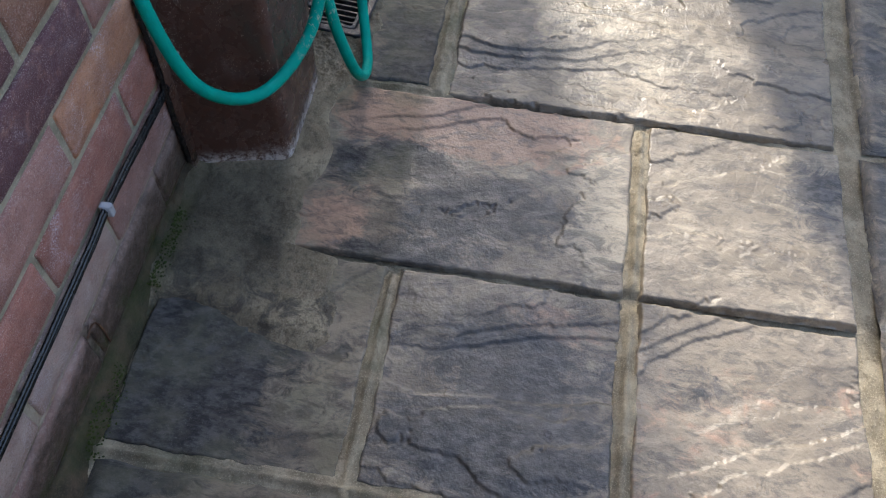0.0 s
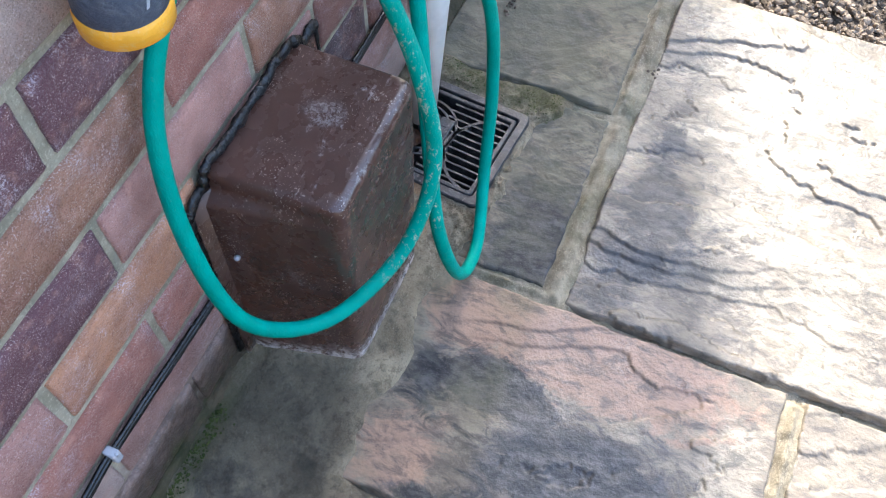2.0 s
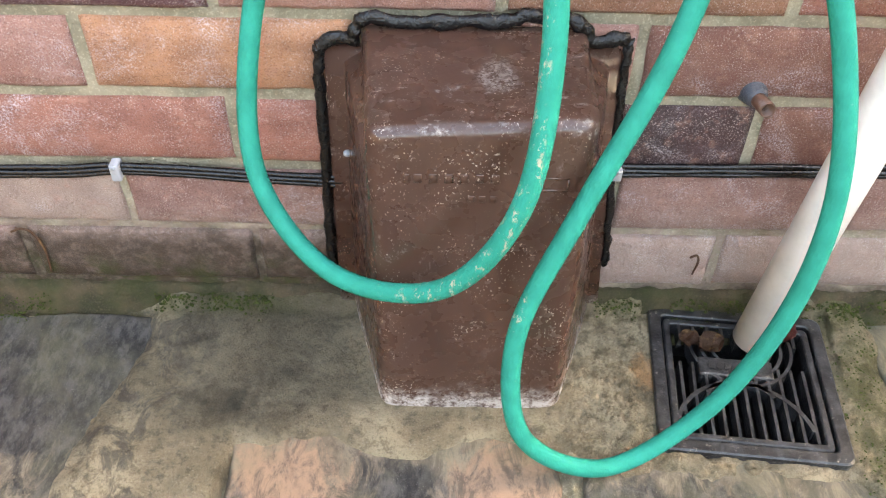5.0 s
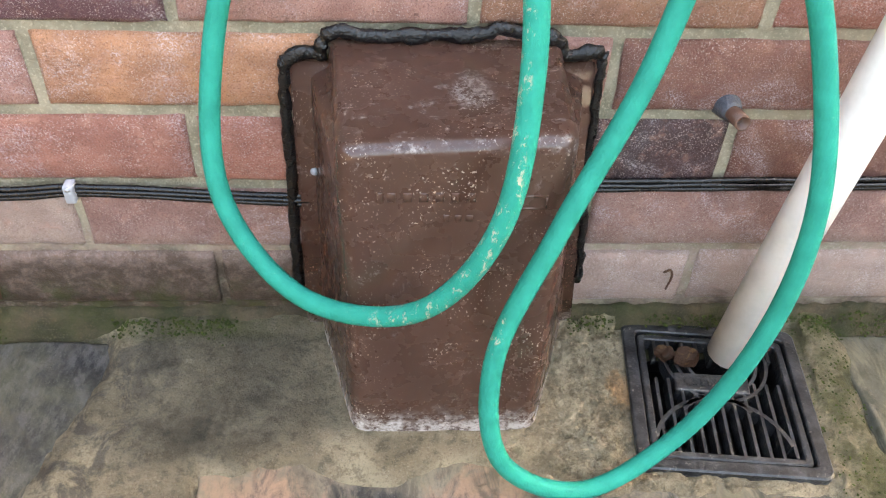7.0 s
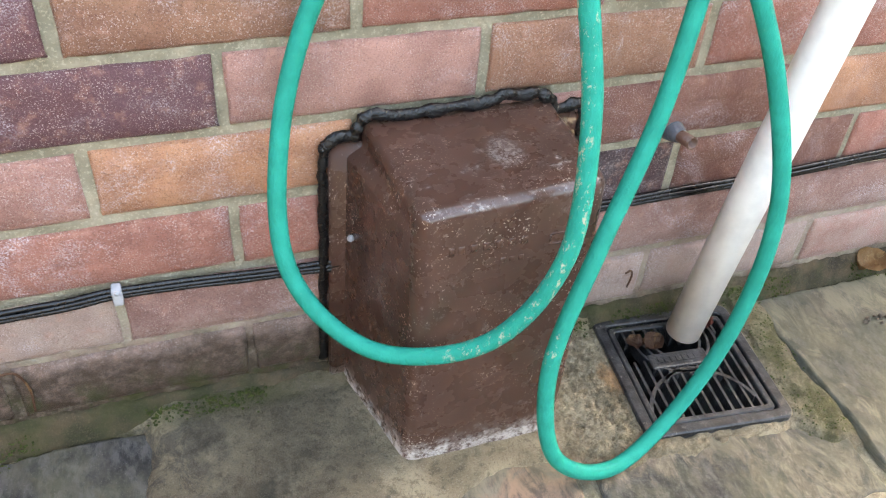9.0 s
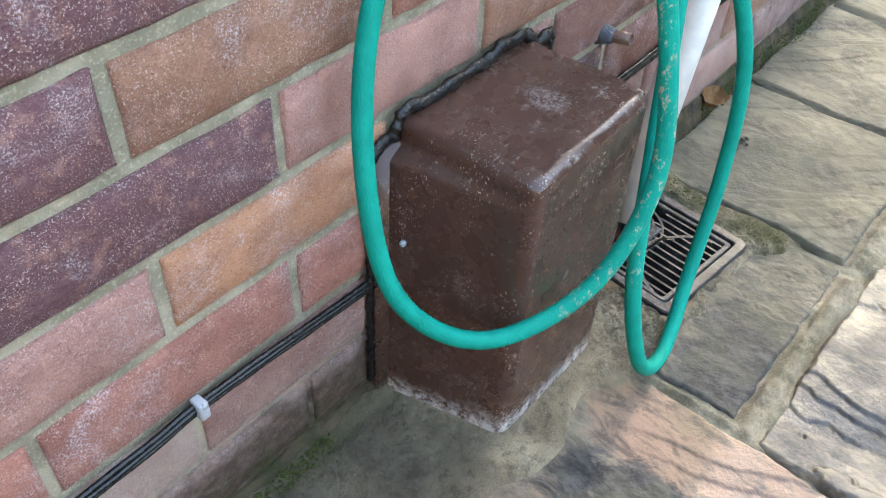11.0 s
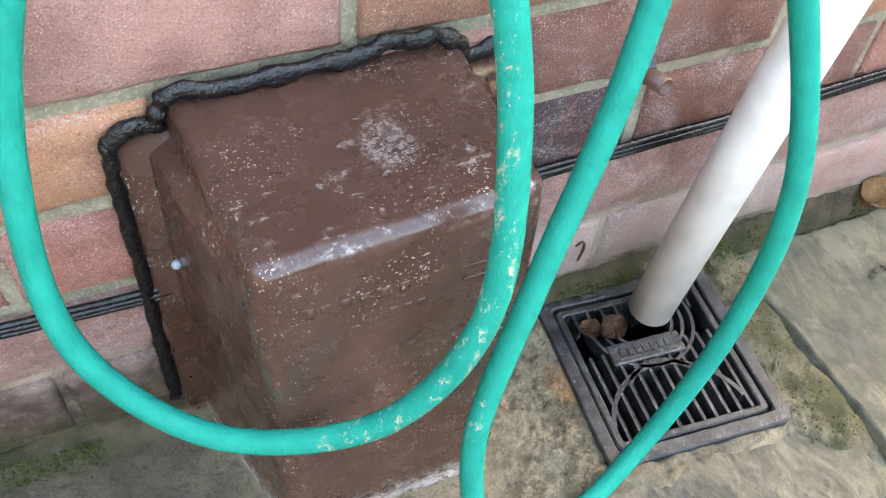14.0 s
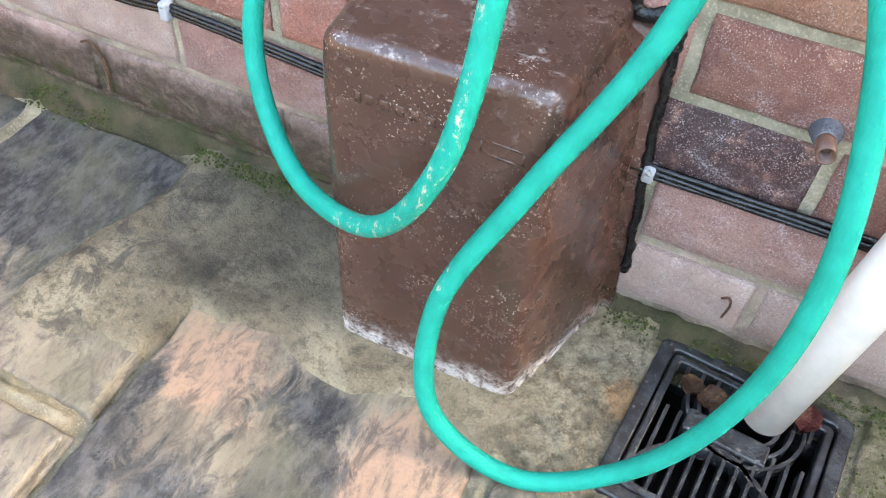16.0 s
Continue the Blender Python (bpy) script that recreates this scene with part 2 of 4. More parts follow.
def cowl_material():
    m = Mat("brown_glass_fibre", rough=0.33, spec=0.50)
    down = m.scaled(1.0, 1.0, 0.70)
    c = m.mix(m.ramp(m.noise(16, 5, 0.6, down), 0.3, 0.7), (0.060, 0.0285, 0.0205), (0.075, 0.036, 0.026))
    fine = m.math("MULTIPLY", m.ramp(m.noise(560, 1, 0.5, down), 0.655, 0.69), m.ramp(m.noise(22, 4), 0.45, 0.60))
    c = m.mix(m.math("MULTIPLY", fine, 0.85), c, (0.42, 0.33, 0.27))
    smear = m.math("MULTIPLY", m.ramp(m.noise(30, 5, 0.7, down, 1.5), 0.575, 0.70), m.ramp(m.noise(260, 4, 0.75, down), 0.45, 0.60))
    c = m.mix(m.math("MULTIPLY", smear, 0.32), c, (0.40, 0.33, 0.30))
    fine2 = m.math("MULTIPLY", m.ramp(m.noise(330, 1, 0.5, down), 0.715, 0.735), m.math("MULTIPLY", m.ramp(m.noise(14, 4), 0.45, 0.62), m.ramp(m.axis(2), 0.330, 0.318)))
    c = m.mix(m.math("MULTIPLY", fine2, 0.7), c, (0.50, 0.40, 0.32))
    # streaky scuffs on the sloping top and one broad rubbed patch
    top = m.math("MULTIPLY", m.ramp(m.axis(2), 0.325, 0.331), m.ramp(m.axis(1), -0.020, -0.045))
    streak = m.math("MULTIPLY", m.ramp(m.noise(46, 6, 0.7, m.scaled(0.6, 1.5, 1, 12), 1.2), 0.57, 0.66), m.ramp(m.noise(210, 4, 0.75), 0.46, 0.58))
    c = m.mix(m.math("MULTIPLY", m.math("MULTIPLY", streak, top), 0.42), c, (0.50, 0.43, 0.39))
    rub = m.math("ADD", m.math("POWER", m.math("MULTIPLY", m.math("SUBTRACT", m.axis(0), 0.107), 62.0), 2.0), m.math("POWER", m.math("MULTIPLY", m.math("ADD", m.axis(1), 0.072), 42.0), 2.0))
    rub = m.math("MULTIPLY", m.math("MULTIPLY", m.ramp(m.math("ADD", rub, m.math("MULTIPLY", m.noise(55, 4, 0.7), 1.6)), 1.9, 1.2), top), m.ramp(m.noise(250, 5, 0.8, None, 0.8), 0.46, 0.58))
    c = m.mix(m.math("MULTIPLY", rub, 0.40), c, (0.46, 0.40, 0.37))
    # scuffs and a painted highlight on the upper front edge, and the lime line along the foot
    edge = m.math("MULTIPLY", m.ramp(m.axis(2), 0.3255, 0.3300), m.ramp(m.axis(1), -0.1235, -0.1315))
    edge = m.math("MULTIPLY", edge, m.math("MULTIPLY", m.ramp(m.noise(130, 6, 0.78), 0.49, 0.62), m.ramp(m.noise(24, 4, 0.7), 0.46, 0.62, 0.12, 1.0)))
    foot = m.math("MULTIPLY", m.ramp(m.math("ADD", m.axis(2), m.math("MULTIPLY", m.noise(40, 4), 0.05)), 0.072, 0.034), m.ramp(m.noise(150, 6, 0.78), 0.42, 0.60))
    line = m.math("MULTIPLY", m.ramp(m.math("ADD", m.axis(2), m.math("MULTIPLY", m.noise(70, 4), 0.016)), 0.036, 0.028), m.ramp(m.noise(60, 5, 0.75), 0.44, 0.58, 0.05, 1.0))
    foot = m.math("MAXIMUM", foot, line)
    c = m.mix(m.math("MULTIPLY", m.math("MAXIMUM", m.math("MULTIPLY", edge, 0.75), foot), 0.76), c, (0.62, 0.57, 0.53))
    m.set("Base Color", c)
    m.set("Roughness", m.ramp(m.noise(50, 5), 0.3, 0.7, 0.20, 0.34))
    m.bump(m.noise(30, 2), 0.0005)
    m.bump(m.noise(330, 2), 0.00010)
    return m.mat


def hose_material():
    m = Mat("green_hose", rough=0.42, spec=0.07)
    c = m.mix(m.ramp(m.noise(50, 3), 0.3, 0.7), (0.0003, 0.228, 0.166), (0.0004, 0.275, 0.202))
    side = m.math("MULTIPLY", m.ramp(m.axis(0), 0.0, 0.07), m.ramp(m.axis(1), -0.105, -0.14))
    side = m.math("MULTIPLY", side, m.ramp(m.axis(0), 0.133, 0.129))
    side = m.math("MULTIPLY", side, m.ramp(m.axis(2), 0.165, 0.19))
    dirt = m.math("MULTIPLY", side, m.ramp(m.noise(150, 7, 0.80, m.scaled(1, 1, 0.6)), 0.54, 0.62))
    thin = m.math("MULTIPLY", m.ramp(m.noise(160, 5, 0.75), 0.62, 0.78), 0.2)
    c = m.mix(m.math("MAXIMUM", m.math("MULTIPLY", dirt, 0.8), thin), c, (0.44, 0.40, 0.29))
    m.set("Base Color", c)
    m.bump(m.noise(500, 3), 0.0005)
    m.bump(m.noise(620, 2, 0.5, m.scaled(1.0, 1.0, 0.35, 20)), 0.0005)
    return m.mat


def iron_material():
    m = Mat("black_drain_plastic", rough=0.36, spec=0.55)
    c = m.mix(m.ramp(m.noise(60, 5, 0.65), 0.4, 0.7), (0.010, 0.0105, 0.012), (0.046, 0.047, 0.049))
    c = m.mix(m.math("MULTIPLY", m.ramp(m.noise(190, 4, 0.7), 0.58, 0.72), 0.6), c, (0.28, 0.26, 0.22))
    m.set("Base Color", c)
    m.bump(m.noise(260, 4), 0.0012)
    return m.mat


BRICK = brick_material()
MORTAR = mortar_material("wall_mortar", (0.46, 0.40, 0.29), (0.28, 0.25, 0.175), foot=True)
POINTING = mortar_material("paving_mortar", (0.37, 0.31, 0.215), (0.20, 0.165, 0.112), 0.45)
FILLET = mortar_material("mossy_fillet", (0.125, 0.088, 0.055), (0.040, 0.031, 0.020), 0.85)
SOIL = mortar_material("bare_soil", (0.13, 0.10, 0.075), (0.06, 0.045, 0.033))
STONE = stone_material()
CONCRETE = concrete_material()
COWL = cowl_material()
HOSE = hose_material()
DRAIN = iron_material()
PIT = plastic_material("shade_black_pit", (0.002, 0.002, 0.002), 0.5)
SEALANT = plastic_material("black_sealant", (0.0012, 0.0014, 0.0022), 0.24, 0.0, (0.03, 0.028, 0.025), 0.0014)
CABLE = plastic_material("black_cable", (0.0018, 0.0018, 0.0022), 0.22, 0.12, (0.05, 0.045, 0.04), 0.0006)
CLIP = plastic_material("grey_clip", (0.36, 0.37, 0.39), 0.5, 0.4, (0.3, 0.27, 0.22))
PIPE = plastic_material("white_waste_pipe", (0.86, 0.84, 0.80), 0.35, 0.08, (0.75, 0.68, 0.56), 0.0001)
YELLOW = plastic_material("yellow_plastic", (0.80, 0.36, 0.025), 0.4, 0.3, (0.6, 0.48, 0.3))
GREY = plastic_material("slate_grey_rubber", (0.05, 0.06, 0.08), 0.5, 0.3, (0.18, 0.19, 0.2), 0.0015)
CREAM = plastic_material("faded_yellow_plastic", (0.72, 0.47, 0.18), 0.5, 0.5, (0.7, 0.6, 0.45))
RED = plastic_material("red_plastic", (0.55, 0.028, 0.02), 0.35, 0.2)
BLACK = plastic_material("black_plastic", (0.004, 0.004, 0.005), 0.3)
COPPER = plastic_material("dull_copper", (0.13, 0.062, 0.042), 0.28, 0.3, (0.20, 0.15, 0.12))
SMEAR = plastic_material("grey_blue_smear", (0.075, 0.082, 0.098), 0.4, 0.5, (0.13, 0.12, 0.12), 0.002)
WORN = plastic_material("worn_label", (0.70, 0.36, 0.13), 0.6, 0.9, (0.66, 0.50, 0.40))
LEAF = plastic_material("dry_leaf", (0.085, 0.035, 0.016), 0.6, 0.5, (0.30, 0.16, 0.06), 0.002)
TAN = plastic_material("tan_leaf", (0.30, 0.155, 0.06), 0.6, 0.5, (0.55, 0.36, 0.18), 0.002)
RED_LEAF = plastic_material("red_leaf", (0.14, 0.025, 0.02), 0.6, 0.4, (0.25, 0.15, 0.07), 0.003)
LIGHT_SCREEN = plastic_material("grey_light_screen", (0.20, 0.15, 0.10), 0.8, 0.4, (0.28, 0.25, 0.2), 0.003)


def gravel_material():
    m = Mat("stone_chippings", rough=0.8, spec=0.3)
    rnd = m.nt.nodes.new("ShaderNodeNewGeometry").outputs["Random Per Island"]
    c = m.mix(m.ramp(rnd, 0.1, 0.9), (0.075, 0.052, 0.035), (0.27, 0.20, 0.14))
    m.set("Base Color", m.mix(m.ramp(m.noise(150, 3), 0.4, 0.7, 0, 0.5), c, (0.2, 0.16, 0.12)))
    m.bump(m.noise(220, 4), 0.002)
    return m.mat


def moss_material():
    m = Mat("green_moss", rough=0.9, spec=0.2)
    rnd = m.nt.nodes.new("ShaderNodeNewGeometry").outputs["Random Per Island"]
    m.set("Base Color", m.mix(rnd, (0.024, 0.036, 0.007), (0.062, 0.075, 0.018)))
    return m.mat


GRAVEL, MOSS = gravel_material(), moss_material()


# ---- mesh helpers ----
def part(name, bm, material, parent=None, label="", smooth=True, at=None):
    """Links a bmesh as one mesh object, under a thing or on its own."""
    me = bpy.data.meshes.new(name)
    bm.to_mesh(me)
    bm.free()
    return linked(name, me, material, parent, label, smooth, at)


def linked(name, me, material, parent=None, label="", smooth=True, at=None):
    if not me.materials:
        me.materials.append(material)
    if smooth:
        me.shade_smooth()
    ob = new(name, me)
    ob.parent = parent
    if at is not None:
        ob.matrix_basis = at
    if label:
        ob["label"] = label
    return ob


def thing(name, x=0.0, y=0.0, z=0.0):
    ob = new(name)
    ob.empty_display_size = 0.02
    ob.location = (x, y, z)
    return ob


def sharp(ob, degrees=35):
    """Smooth shading that keeps the sharp edges."""
    me = ob.data
    bm = bmesh.new()
    bm.from_mesh(me)
    for e in bm.edges:
        e.smooth = len(e.link_faces) == 2 and e.calc_face_angle(0) < radians(degrees)
    bm.to_mesh(me)
    bm.free()
    return ob


def box(x0, x1, y0, y1, z0, z1, bevel=0.0, segments=2):
    bm = bmesh.new()
    bmesh.ops.create_cube(bm, size=1)
    for v in bm.verts:
        v.co = ((x0 + x1) / 2 + v.co.x * (x1 - x0), (y0 + y1) / 2 + v.co.y * (y1 - y0), (z0 + z1) / 2 + v.co.z * (z1 - z0))
    if bevel:
        bmesh.ops.bevel(bm, geom=bm.edges[:], offset=bevel, segments=segments, affect="EDGES", profile=0.5)
    return bm


def spline(points, steps=10):
    """A smooth line through the points."""
    p = [Vector(q) for q in points]
    p = [2 * p[0] - p[1], *p, 2 * p[-1] - p[-2]]
    out = []
    for a, b, c, d in zip(p, p[1:], p[2:], p[3:]):
        for k in range(steps):
            u = k / steps
            out.append(0.5 * (2 * b + (c - a) * u + (2 * a - 5 * b + 4 * c - d) * u * u + (3 * b - a - 3 * c + d) * u ** 3))
    return out + [p[-2]]


def sweep(line, radius, sides=16, wobble=0.0, hollow=0.0, squash=1.0):
    """A tube along a line; radius is a number or a function of the share of its length."""
    bm = bmesh.new()
    up, rings = Vector((0.31, -0.9, 0.3)), []
    for i, p in enumerate(line):
        way = (line[min(i + 1, len(line) - 1)] - line[max(i - 1, 0)]).normalized()
        a = (up - way * up.dot(way)).normalized()
        up = a
        b = way.cross(a)
        r = radius(i / (len(line) - 1)) if callable(radius) else radius
        ring = []
        for k in range(sides):
            t = 2 * math.pi * k / sides
            w = 1 + wobble * noise.noise((p + a * math.cos(t) * r + b * math.sin(t) * r) * 160)
            ring.append(bm.verts.new(p + (a * math.cos(t) + b * math.sin(t) * squash) * r * w))
        rings.append(ring)
    for r, s in zip(rings, rings[1:]):
        for k in range(sides):
            bm.faces.new((r[k], r[(k + 1) % sides], s[(k + 1) % sides], s[k]))
    if hollow:
        for ring, p, q in ((rings[0], line[0], line[1]), (rings[-1], line[-1], line[-2])):
            inner = [bm.verts.new(p + (v.co - p) * hollow) for v in ring]
            deep = [bm.verts.new(v.co + (q - p).normalized() * 0.03) for v in inner]
            for k in range(sides):
                j = (k + 1) % sides
                bm.faces.new((ring[k], ring[j], inner[j], inner[k]))
                bm.faces.new((inner[k], inner[j], deep[j], deep[k]))
            bm.faces.new(deep)
    else:
        bm.faces.new(rings[0]), bm.faces.new(rings[-1])
    bmesh.ops.recalc_face_normals(bm, faces=bm.faces[:])
    return bm


def lathe(profile, foot, top, sides=32, ribs=0, rib=0.0):
    """A turned body: profile rows (share along the axis from foot to top, radius)."""
    foot, top = Vector(foot), Vector(top)
    way = (top - foot).normalized()
    a = way.orthogonal().normalized()
    b = way.cross(a)
    bm = bmesh.new()
    rings = []
    for s, r in profile:
        p = foot.lerp(top, s)
        rings.append([bm.verts.new(p + (a * math.cos(t) + b * math.sin(t)) * (r + (rib if ribs and k % 2 else 0)))
                      for k in range(sides) for t in [2 * math.pi * k / sides]])
    for r, s in zip(rings, rings[1:]):
        for k in range(sides):
            bm.faces.new((r[k], r[(k + 1) % sides], s[(k + 1) % sides], s[k]))
    bm.faces.new(rings[0]), bm.faces.new(rings[-1])
    bmesh.ops.recalc_face_normals(bm, faces=bm.faces[:])
    return bm


def smoothstep(a, b, x):
    t = min(1.0, max(0.0, (x - a) / (b - a)))
    return t * t * (3 - 2 * t)


def sheet(xs, ys, height, keep=lambda x, y: True):
    """A height field over the grid lines xs, ys as a mesh."""
    verts = [(x, y, height(x, y)) for y in ys for x in xs]
    n = len(xs)
    faces = [(j * n + i, j * n + i + 1, j * n + n + i + 1, j * n + n + i) for j in range(len(ys) - 1) for i in range(n - 1)
             if keep((xs[i] + xs[i + 1]) / 2, (ys[j] + ys[j + 1]) / 2)]
    me = bpy.data.meshes.new("sheet")
    me.from_pydata(verts, [], faces)
    me.update()
    return me


def steps(a, b, n):
    return [a + (b - a) * i / n for i in range(n + 1)]


# ---- the ground, the house wall and added light screens ----
DRAIN_AT, DRAIN_TURN, DRAIN_HALF = (0.3615, -0.0945), radians(-5.5), 0.087


def in_drain(x, y, half):
    dx, dy = x - DRAIN_AT[0], y - DRAIN_AT[1]
    c, s = math.cos(-DRAIN_TURN), math.sin(-DRAIN_TURN)
    return max(abs(c * dx - s * dy), abs(s * dx + c * dy)) < half


ground = linked("ground", sheet([-80, -20, -3, 0.268, 0.455, 3, 20, 80], [-80, -20, -3, -0.189, 0.0, 3, 20, 80], lambda x, y: -0.03,
                               lambda x, y: not (0.268 < x < 0.455 and -0.189 < y < 0.0)), SOIL, smooth=False)
tagged(ground, "bare brown soil ground", "ground", kind="structure")

# each slab: bounds, shares of pink, blue-black and cream, seed, relief, slant of its layers
PINK_S, DARK_S, CREAM_S = 0, 1, 2
SLABS = (
    (-0.121, 0.1785, -0.609, -0.148, (0.10, 0.05, 0.10), 3, 0.9, 0.35,
     ((PINK_S, 0.13, -0.36, 0.07, 0.20, 0.9), (PINK_S, -0.07, -0.21, 0.06, 0.06, 0.6), (PINK_S, 0.13, -0.21, 0.05, 0.04, 0.2), (DARK_S, 0.03, -0.20, 0.05, 0.05, 0.5), (DARK_S, -0.02, -0.42, 0.085, 0.15, 0.80),
      (DARK_S, 0.06, -0.29, 0.035, 0.06, 0.6), (DARK_S, -0.11, -0.27, 0.02, 0.10, 0.6), (CREAM_S, -0.04, -0.57, 0.08, 0.05, 0.9), (CREAM_S, 0.10, -0.57, 0.06, 0.04, 0.5))),
    (0.183, 0.797, -0.905, -0.3215, (0.05, 0.28, 0.20), 11, 1.3, 0.12,
     ((DARK_S, 0.33, -0.40, 0.09, 0.06, 0.35), (DARK_S, 0.25, -0.36, 0.05, 0.04, 0.3), (CREAM_S, 0.62, -0.50, 0.2, 0.2, 0.3), (CREAM_S, 0.30, -0.62, 0.12, 0.14, 0.3), (DARK_S, 0.45, -0.38, 0.08, 0.03, 0.4))),
    (0.196, 0.490, -0.294, -0.010, (0.02, 0.44, 0.0), 17, 0.55, 0.5, ((DARK_S, 0.25, -0.26, 0.07, 0.05, 0.55),)),
    (0.503, 0.804, -0.290, -0.008, (0.0, 0.42, 0.0), 23, 0.5, 0.9, ((DARK_S, 0.60, -0.16, 0.09, 0.07, 0.4),)),
    (0.815, 1.130, -0.290, -0.008, (0.0, 0.45, 0.05), 29, 0.6, 0.9, ()),
    (1.142, 1.560, -0.290, -0.008, (0.0, 0.35, 0.10), 31, 0.7, 0.9, ()),
    (-0.121, 0.1755, -0.907, -0.627, (0.12, 0.15, 0.35), 37, 1.0, 0.4, ((DARK_S, 0.08, -0.86, 0.08, 0.06, 0.5),)),
    (-0.420, -0.1275, -0.907, -0.626, (0.30, 0.15, 0.25), 41, 1.0, 0.4, ((DARK_S, -0.24, -0.70, 0.05, 0.06, 0.4),)),
    (-0.422, -0.1285, -0.608, -0.314, (0.14, 0.40, 0.06), 43, 1.0, 0.1, ((DARK_S, -0.35, -0.48, 0.05, 0.12, 0.6), (DARK_S, -0.25, -0.46, 0.05, 0.07, 0.4), (PINK_S, -0.17, -0.52, 0.04, 0.08, 0.4))),
    (-0.424, -0.1275, -0.297, -0.010, (0.06, 0.40, 0.05), 47, 0.9, 0.6, ((DARK_S, -0.29, -0.08, 0.15, 0.09, 0.62), (DARK_S, -0.37, -0.09, 0.05, 0.06, 0.5), (CREAM_S, -0.20, -0.25, 0.06, 0.05, 0.3))),
    (-0.800, -0.440, -0.295, -0.010, (0.10, 0.35, 0.10), 53, 0.9, 0.3, ((DARK_S, -0.48, -0.05, 0.05, 0.05, 0.6),)),
    (-0.800, -0.440, -0.605, -0.315, (0.15, 0.30, 0.15), 59, 0.9, 0.3, ()),
    (-0.800, -0.438, -0.907, -0.629, (0.25, 0.25, 0.15), 61, 0.9, 0.3, ()),
    (-0.420, 0.172, -1.400, -0.935, (0.05, 0.50, 0.05), 67, 0.8, 0.3, ()),
    (0.186, 0.797, -1.400, -0.942, (0.05, 0.50, 0.05), 71, 0.8, 0.3, ()),
    (-1.340, -0.818, -0.905, -0.010, (0.15, 0.40, 0.10), 73, 0.8, 0.3, ()),
)


def pointing_height(x, y):
    z = -0.0030 + 0.004 * noise.noise((x * 30, y * 30, 1)) + 0.0015 * noise.noise((x * 90, y * 90, 4))
    z -= 0.06 * smoothstep(-0.312, -0.33, y) * smoothstep(0.792, 0.806, x)
    # open joints, with little mortar left in them
    open_joint = max(smoothstep(0.020, 0.006, abs(x - 0.180)) * smoothstep(-0.32, -0.36, y), smoothstep(0.020, 0.006, abs(x + 0.125)) * smoothstep(-0.12, -0.17, y),
                     smoothstep(0.030, 0.014, abs(y + 0.922)), smoothstep(0.018, 0.008, abs(x - 0.497)) * 0.5, smoothstep(0.020, 0.008, abs(x - 0.810)) * smoothstep(-0.32, -0.30, y))
    under = max(min(x - a, b - x, y - c, d - y) for a, b, c, d, *_ in SLABS)
    mound = 0.0065 * smoothstep(0.0015, 0.0085, -under) * (1 - open_joint) * (1 + 0.6 * noise.noise((x * 40, y * 40, 6)) + 0.5 * noise.noise((x * 95, y * 95, 2)))
    return z + mound - 0.009 * open_joint - 0.012 * smoothstep(0.004, 0.014, under)


pointing = linked("paving_mortar", sheet(steps(-1.35, 1.56, 900), steps(-1.45, 0.0, 460), pointing_height, lambda x, y: not in_drain(x, y, 0.08)), POINTING)
tagged(pointing, "rough buff mortar pointing between paving slabs", "mortar", kind="structure")

wall_north = part("wall_north", box(-1.9, 1.34, 0.005, 0.26, -0.1, 2.7), MORTAR, smooth=False)
tagged(wall_north, "red-brown brick house wall with recessed buff mortar joints", "wall", kind="structure")
# unseen boxes added to block sky and sun; east and far bound the sun stripe
for name, dims, label in (("light_screen_west", (-1.9, -1.5, -4.6, 0.005, -0.1, 1.2), "plain unseen wall added to block and shape the light"),
                         ("light_screen_south", (-1.9, 3.12, -4.75, -4.6, -0.1, 1.0), "plain unseen wall added to block and shape the light"),
                         ("sun_screen_east", (3.0, 3.12, -4.6, -0.10, -0.1, 2.35), "plain unseen wall added to block and shape the light"),
                         ("sun_screen_far", (8.0, 8.3, 1.55, 7.0, -0.1, 7.5), "plain unseen block far off, added to edge the sunlight")):
    tagged(part(name, box(*dims), LIGHT_SCREEN, smooth=False), label, "wall", kind="structure")


